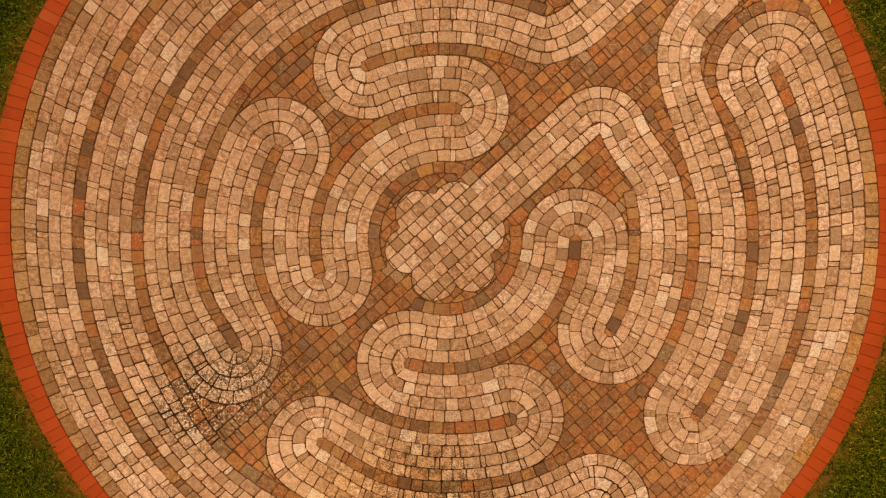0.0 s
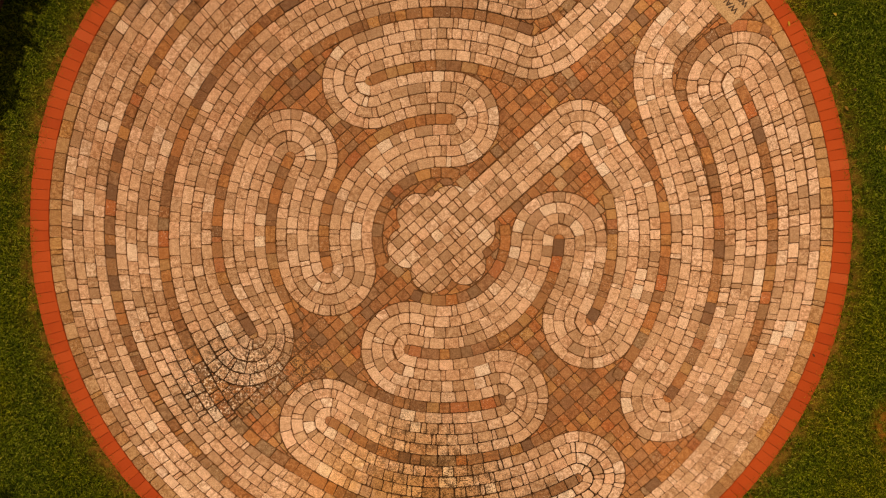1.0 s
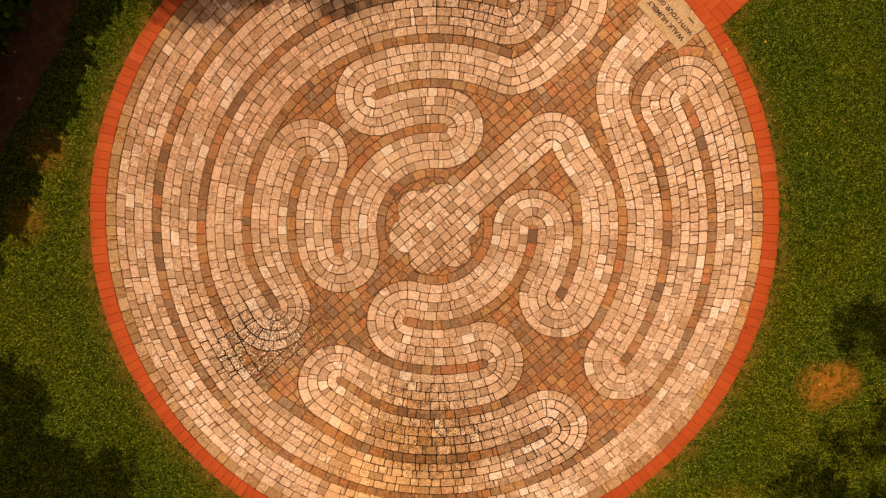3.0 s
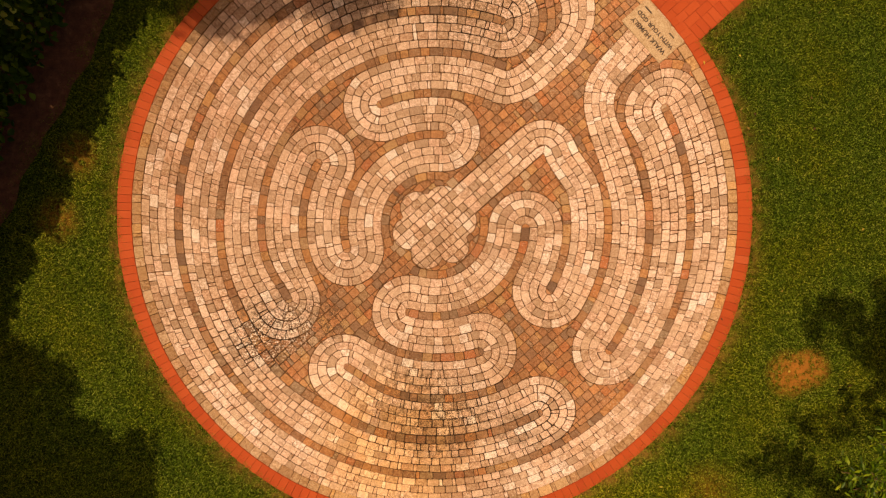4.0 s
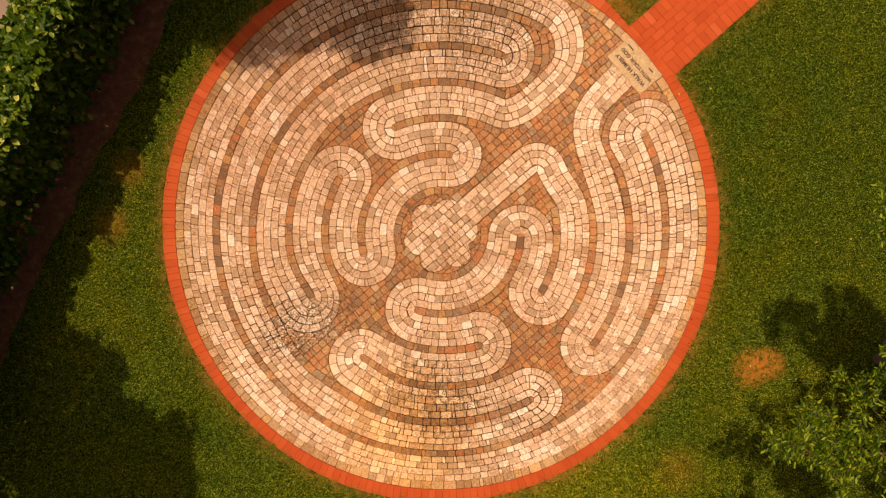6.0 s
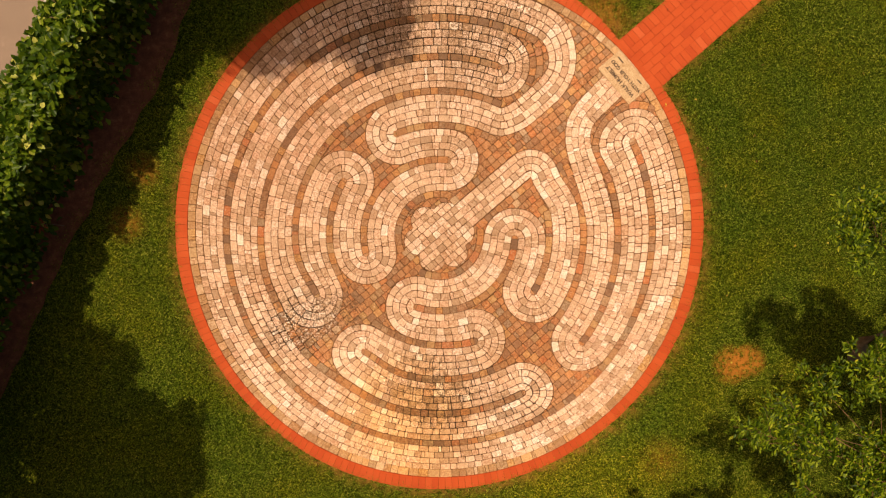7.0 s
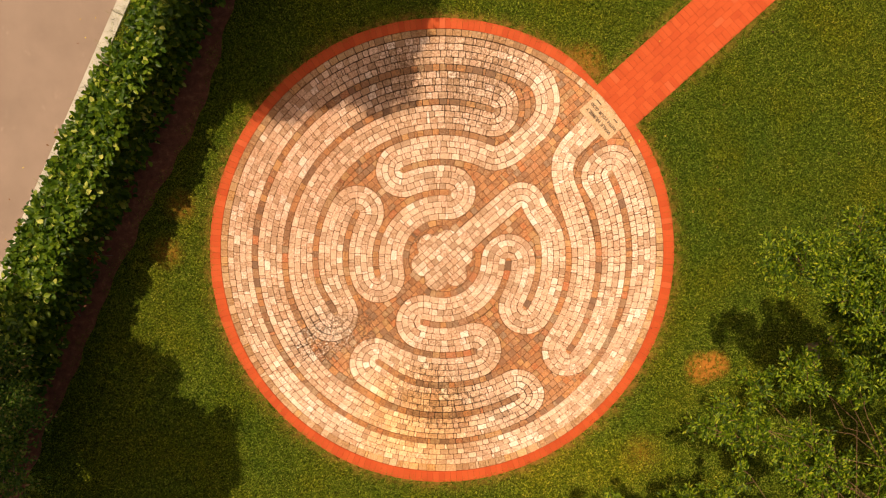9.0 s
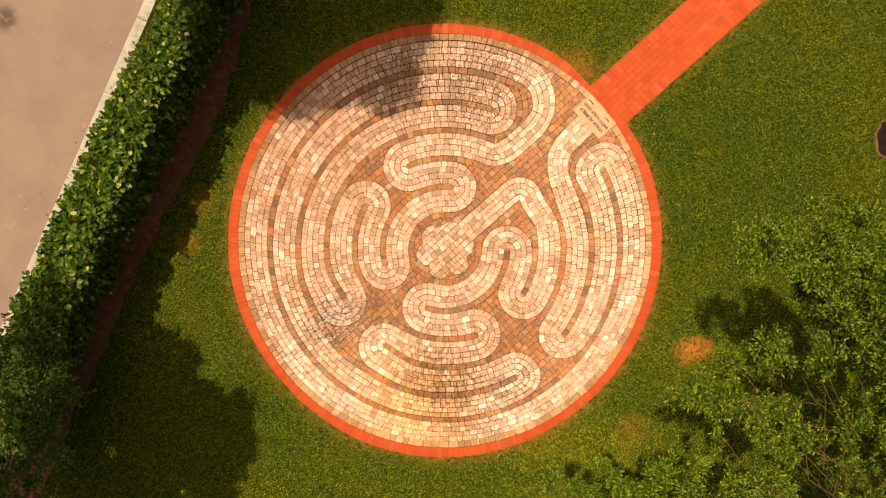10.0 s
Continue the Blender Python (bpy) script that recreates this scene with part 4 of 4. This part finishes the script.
spray_tree("young leafy green tree with slender pale boughs on the lawn", (6.3, -1.9), (5.75, -1.35, 3.0),
           [(3.74, 0.1, 4.3), (4.1, -0.1, 4.3), (4.33, 0.5, 4.6), (4.6, 0.55, 4.7), (4.9, 0.37, 4.8), (4.61, -0.85, 4.2), (4.5, -0.25, 4.9), (4.95, -0.55, 5.0), (4.99, -1.02, 4.5), (5.22, -0.09, 4.8), (5.32, -0.67, 4.7), (4.3, 0.12, 4.6), (4.3, -0.45, 4.2), (4.6, -0.6, 4.3), (4.2, -0.38, 4.8), (4.72, 0.1, 4.8), (5.8, -0.2, 5.0), (5.9, -0.9, 5.2), (5.35, -1.15, 5.0), (6.3, -0.3, 5.3), (6.9, -1.6, 5.2)],
           25, 12, 0.043, 3, -0.4, 0.55, [(4.78, -0.02, 4.5, 0.36, 0.28, 0.2), (5.2, -0.5, 4.6, 0.4, 0.32, 0.25), (6.15, -0.9, 5.1, 1.15, 1.2, 0.8), (6.9, -2.0, 5.1, 1.1, 1.2, 0.8), (5.05, -0.75, 3.6, 0.5, 0.45, 0.4), (4.65, -1.1, 4.6, 0.5, 0.3, 0.25), (3.98, -0.08, 4.3, 0.42, 0.28, 0.15), (4.4, -0.25, 4.5, 0.36, 0.32, 0.2), (6.3, -1.6, 3.2, 1.3, 1.3, 0.6)], [(5.0, -2.0, 0.55)])
spray_tree("leafy green tree with spreading sprays beside the labyrinth", (7.4, -5.2), (7.0, -4.6, 2.3),
           [(2.83, -1.9, 4.0), (3.09, -1.68, 3.95), (3.45, -1.4, 3.9), (4.14, -1.1, 3.8), (4.63, -1.25, 4.0), (4.98, -1.5, 4.2), (3.26, -2.4, 4.2), (3.62, -2.3, 4.5), (3.98, -2.15, 4.5), (4.72, -2.55, 4.5), (5.38, -1.45, 4.2), (5.36, -1.86, 4.4), (5.19, -2.35, 4.4), (3.42, -2.0, 4.2), (4.16, -1.17, 3.35), (4.5, -1.2, 3.3), (4.75, -1.45, 3.5), (3.3, -1.85, 4.1), (3.65, -2.1, 4.3), (5.7, -2.5, 5.2), (6.2, -3.1, 5.2), (5.1, -3.9, 5.0)],
           15, 12, 0.045, 5, -0.2, 0.27, [(6.05, -2.9, 5.0, 1.1, 1.1, 0.8), (5.3, -3.9, 4.9, 1.4, 0.9, 0.7), (5.3, -2.6, 3.4, 0.5, 0.5, 0.4), (3.95, -1.55, 4.0, 0.3, 0.25, 0.18)],
           [(4.42, -1.72, 0.32), (4.75, -2.0, 0.3), (4.0, -1.85, 0.2), (5.05, -2.2, 0.35), (4.85, -2.85, 0.36)])
spray_tree("low leafy green tree at the edge of the lawn", (3.1, -5.4), (2.9, -4.6, 2.4),
           [(1.2, -2.98, 3.9), (1.57, -3.1, 3.9), (1.93, -2.79, 3.9), (2.26, -3.03, 4.0), (2.65, -2.74, 4.2), (3.07, -2.63, 4.3), (2.96, -3.05, 4.3), (3.52, -2.81, 4.5), (4.02, -2.78, 4.5), (3.59, -3.15, 4.5), (4.2, -2.95, 4.5), (2.54, -3.34, 4.0), (1.9, -3.5, 3.9), (3.3, -3.7, 4.7), (4.2, -3.6, 4.8), (3.2, -4.3, 4.8), (2.2, -4.2, 4.6), (1.6, -4.0, 4.2)],
           17, 12, 0.045, 8, -0.2, 0.4, [(3.3, -4.15, 4.7, 1.4, 0.8, 0.6), (3.2, -3.4, 3.3, 0.6, 0.4, 0.4), (3.6, -4.3, 3.0, 1.6, 0.9, 0.5)], [(4.85, -2.85, 0.36)])
broad_tree("tall shady tree behind the hedge", (-4.4, 7.7), (-4.3, 7.2, 5.6),
           [(-4.59, 6.03, 8.0, 1.35, 1.35, 0.8), (-3.7, 6.23, 8.3, 1.1, 1.3, 0.8), (-2.62, 6.25, 8.2, 0.3, 0.3, 0.25), (-2.78, 5.5, 8.1, 0.25, 0.22, 0.2), (-3.1, 5.15, 8.1, 0.28, 0.25, 0.2), (-4.79, 7.08, 7.9, 1.3, 1.3, 0.8), (-2.89, 6.98, 8.2, 0.8, 0.8, 0.7), (-5.09, 5.23, 7.9, 0.75, 0.6, 0.5)], 15, 6, 8, 0.12, TREE_LEAF, 11, 2700)
broad_tree("dense green small-leaved tree over the mulch bed", (-7.1, -2.7), (-7.0, -2.6, 1.0),
           [(-6.3, -1.6, 1.95, 0.42, 0.42, 0.4), (-6.25, -2.2, 2.0, 0.42, 0.42, 0.4), (-6.25, -2.85, 1.95, 0.40, 0.5, 0.4), (-6.7, -4.3, 2.3, 0.8, 0.9, 0.6), (-7.0, -2.6, 1.9, 0.7, 1.2, 0.5)], 13, 8, 9, 0.06, BUSH_LEAF, 14, 3500)

broad_tree("tall dark tree standing behind the hedge", (-7.77, -2.06), (-7.9, -1.7, 4.6),
           [(-6.78, 0.0, 7.0, 0.45, 0.3, 0.3), (-7.7, 0.55, 7.0, 0.5, 0.45, 0.4), (-6.6, -1.4, 7.0, 0.45, 0.6, 0.4), (-6.65, -0.7, 7.0, 0.5, 0.42, 0.4), (-7.0, -1.7, 7.0, 0.5, 0.7, 0.4), (-6.05, -2.0, 7.0, 0.4, 0.5, 0.3), (-6.2, -1.05, 6.9, 0.3, 0.35, 0.3), (-6.0, -1.75, 7.1, 0.35, 0.35, 0.3), (-5.95, -2.5, 7.0, 0.3, 0.4, 0.3), (-5.62, -1.05, 7.0, 0.3, 0.4, 0.3), (-5.58, -1.7, 7.0, 0.28, 0.4, 0.25), (-8.5, -2.8, 7.0, 1.2, 0.9, 0.8), (-9.7, -2.0, 7.0, 0.7, 0.8, 0.5), (-7.0, -2.6, 7.0, 0.55, 0.5, 0.4), (-8.9, -3.4, 7.0, 0.6, 0.6, 0.5)], 12, 6, 8, 0.12, TREE_LEAF, 21, 3000, 0.28)


def hedge_plant(along, out, high, wide, seed):
    """One shrub of the hedge: stems and a dense coat of broad leaves."""
    rng = random.Random(seed)
    g = np.random.default_rng(seed)
    p = by_road(along, out)
    ob = thing("hedge_shrub", "broad-leaved glossy green hedge shrub in the mulch bed", "shrub", group="hedge along the road", at=(*p, -0.02))
    for _ in range(7):
        a = rng.uniform(0, math.tau)
        end = Vector((math.cos(a) * wide * 0.6, math.sin(a) * wide * 0.6, high * rng.uniform(0.6, 0.9)))
        part("stem", limb("stem", bent((0.08 * math.cos(a), 0.08 * math.sin(a), 0), end, rng, 0.0, 5), 0.016, 0.006, BARK, 6), ob)
    # leaves on the flat top, the upright lawn side and the sloping road side, some of them deeper in
    n = 1700
    face = g.choice(3, n, p=(0.5, 0.3, 0.2))
    u, v, deep = g.uniform(-0.34, 0.34, n), g.uniform(-1, 1, n), 0.34 * g.random(n) ** 1.5
    lump = np.array([0.11 * noise.noise(Vector((along + a, b * 1.3, seed * 0.37)) * 2.4) for a, b in zip(u, v)])
    o = np.select([face == 0, face == 1], [v * wide, wide * (0.82 + 0.18 * v) - deep], -wide * (1.15 - 0.15 * v) + deep)
    z = np.select([face == 0, face == 1], [high * (0.845 + 0.155 * v) - deep, high * (0.55 + 0.45 * v)], high * (0.36 + 0.34 * v))
    o, z = o + lump + g.normal(0, 0.025, n), np.maximum(z + lump * 1.5 + g.normal(0, 0.03, n), 0.08)
    where = np.outer(u, np.array(EDGE)) + np.outer(o, np.array(OUT))
    where = np.c_[where, z]
    push = np.where(face == 1, 1.0, np.where(face == 2, -0.8, 0.0))
    d = np.c_[np.outer(push, np.array(OUT)), np.where(face == 0, 0.35, 0.1)]
    aim = d * 0.7 + g.normal(0, 0.55, (n, 3)) * np.array([1, 1, 0.6])
    part("foliage", leaf_mesh("foliage", where, aim, g.normal(0, 0.45, n), g.uniform(0.075, 0.14, n), g.uniform(0.05, 0.085, n), HEDGE_LEAF), ob, kind="stuff")


for i in range(27):
    far = min(1.0, max(0.0, (i - 10.7) / 5.3))
    hedge_plant(-6.2 + i * 0.52, -5.56 + 0.17 * far + 0.04 * math.sin(i * 2.3), 1.82 + 0.09 * math.sin(i * 1.7), 0.50 - 0.15 * far + 0.04 * math.sin(i * 3.1), 40 + i)

def dry_sprig(x, y, z, seed):
    """A dead, reddish sprig standing in the hedge."""
    g = np.random.default_rng(seed)
    ob = thing("dry_sprig", "dried reddish-brown sprig among the hedge leaves", "sprig", at=(x, y, z))
    part("stem", limb("stem", [(0.0, 0.0, -0.64), (0.02, 0.01, -0.3), (0.0, 0.0, 0.08)], 0.007, 0.003, BARK, 5), ob)
    n = 45
    d = g.normal(0, 1, (n, 3)) * np.array([1, 1, 0.5]) + np.array([0, 0, 0.3])
    part("leaves", leaf_mesh("leaves", d * 0.042, d + np.array([0, 0, 0.4]), g.normal(0, 0.4, n), g.uniform(0.04, 0.09, n), g.uniform(0.015, 0.03, n), RED_LEAF), ob, kind="stuff")


dry_sprig(-5.64, -0.10, 0.72, 71)

# a round planting hole at the lawn's far side
hole = thing("planting_hole", "round dark mulched planting hole in the lawn", "planting hole", "structure", at=(8.44, 1.88, 0))
ring = [tuple(0.50 * (1 + 0.16 * noise.noise(Vector((3 * math.cos(a), 3 * math.sin(a), 5)))) * w for w in (math.cos(a), math.sin(a))) for a in np.linspace(0, math.tau, 40, endpoint=False)]
v = [(x, y, -0.028) for x, y in ring] + [(x * 0.93, y * 0.93, -0.02) for x, y in ring] + [(0, 0, -0.015)]
part("soil", mesh_of("soil", v[40:], [(i, (i + 1) % 40, 40) for i in range(40)], SOIL), hole)
part("bare_edge", mesh_of("bare_edge", v[:80], [(i, (i + 1) % 40, 40 + (i + 1) % 40, 40 + i) for i in range(40)], KERB_DIRT), hole)

# ---- fallen leaves on the road's edge and the lawn ----
g = np.random.default_rng(5)
spots = [(*by_road(g.uniform(-3, 6.5), -6.88 - abs(g.normal(0, 0.28))), -0.02) for _ in range(26)]
spots += [(4.15 * math.cos(a) * s, 4.15 * math.sin(a) * s, 0.012) for a, s in zip(g.uniform(-1.2, 0.9, 34), g.uniform(0.93, 1.7, 34))]
n = len(spots)
aim = np.c_[g.normal(0, 1, (n, 2)), g.normal(0.1, 0.1, n)]
tagged(new("fallen_leaves", leaf_mesh("fallen_leaves", np.array(spots), aim, g.normal(0, 0.2, n), g.uniform(0.025, 0.06, n), g.uniform(0.012, 0.03, n), DRY_LEAF)), "small dry brown and yellow fallen leaves", "leaves", kind="stuff")

# ---- grass ----
g = np.random.default_rng(99)
tufts = 235000
xy = np.stack([g.uniform(-7.2, 9.2, tufts), g.uniform(-6.0, 5.6, tufts)], 1)
xy[170000:] = np.stack([g.uniform(-5.9, 5.9, 65000), g.uniform(-4.2, 4.0, 65000)], 1)
xy = np.repeat(xy, 5, axis=0) + g.normal(0, 0.011, (tufts * 5, 2))
n = len(xy)
rel = xy - np.array(PATH_FOOT)
along, across = rel @ np.array(PATH_WAY), rel @ np.array(PATH_SIDE)
theta = np.degrees(np.arctan2(xy[:, 1], xy[:, 0]))
keep = (np.hypot(*xy.T) > 4.0 - 0.12 * np.exp(-(((theta - 43) / 9.0) ** 2)) - 0.035 * np.abs(np.sin(theta * 0.31) * np.sin(theta * 0.117 + 1)) - 0.012 * np.abs(np.sin(theta * 1.7)) - 0.03 * np.exp(-(((theta + 50) / 25.0) ** 2)) - 0.03 * np.exp(-(((theta + 138) / 16.0) ** 2)) + g.uniform(-0.035, 0.02, n)) & ~((along > -0.1) & (along < 7.6) & (np.abs(across) < 0.482 - 0.008 * np.abs(np.sin(along * 2.3)) - g.uniform(-0.02, 0.015, n)))
keep &= xy @ np.array(OUT) > -5.06 + swing(xy @ np.array(EDGE)) + 0.06 * np.sin(xy[:, 1] * 5.1) + 0.05 * np.sin(xy[:, 1] * 13.7 + xy[:, 0] * 4) + g.normal(0, 0.07, n)
keep &= np.hypot(xy[:, 0] - 8.42, xy[:, 1] - 1.88) > 0.47
xy = xy[keep]
verge = np.stack([g.uniform(-3.5, 6.5, 26000), -6.63 + 0.40 * g.random(26000) ** 1.4], 1)
xy = np.concatenate([xy, verge[:, :1] * np.array(EDGE) + verge[:, 1:] * np.array(OUT)])
n = len(xy)
a, lean, high = g.uniform(0, math.tau, n), g.uniform(0.6, 1.9, n), g.uniform(0.02, 0.042, n)
tall = np.stack([np.cos(a) * lean * high, np.sin(a) * lean * high, high * 0.8], 1)
wide = np.stack([-np.sin(a), np.cos(a), np.zeros(n)], 1) * g.uniform(0.0022, 0.0048, n)[:, None]
tall[-26000:] *= g.uniform(1.5, 5.0, (26000, 1))
wide[-26000:] *= 1.6
over = (np.hypot(*xy.T) < 4.05) | ((np.abs((xy - np.array(PATH_FOOT)) @ np.array(PATH_SIDE)) < 0.5) & (xy[:, 0] > 2.5) & (xy[:, 1] > 2.0))
root = np.c_[xy, np.where(over, -0.012, -0.034)]
pts = np.stack([root - wide, root + wide, root + tall], 1).reshape(-1)
me = bpy.data.meshes.new("grass")
me.vertices.add(3 * n)
me.vertices.foreach_set("co", pts.astype(np.float32))
me.loops.add(3 * n)
me.loops.foreach_set("vertex_index", np.arange(3 * n, dtype=np.int32))
me.polygons.add(n)
me.polygons.foreach_set("loop_start", (np.arange(n) * 3).astype(np.int32))
me.update(calc_edges=True)
me.materials.append(BLADES)
tagged(new("grass", me), "short green lawn grass with dry yellow blades", "grass", kind="stuff")
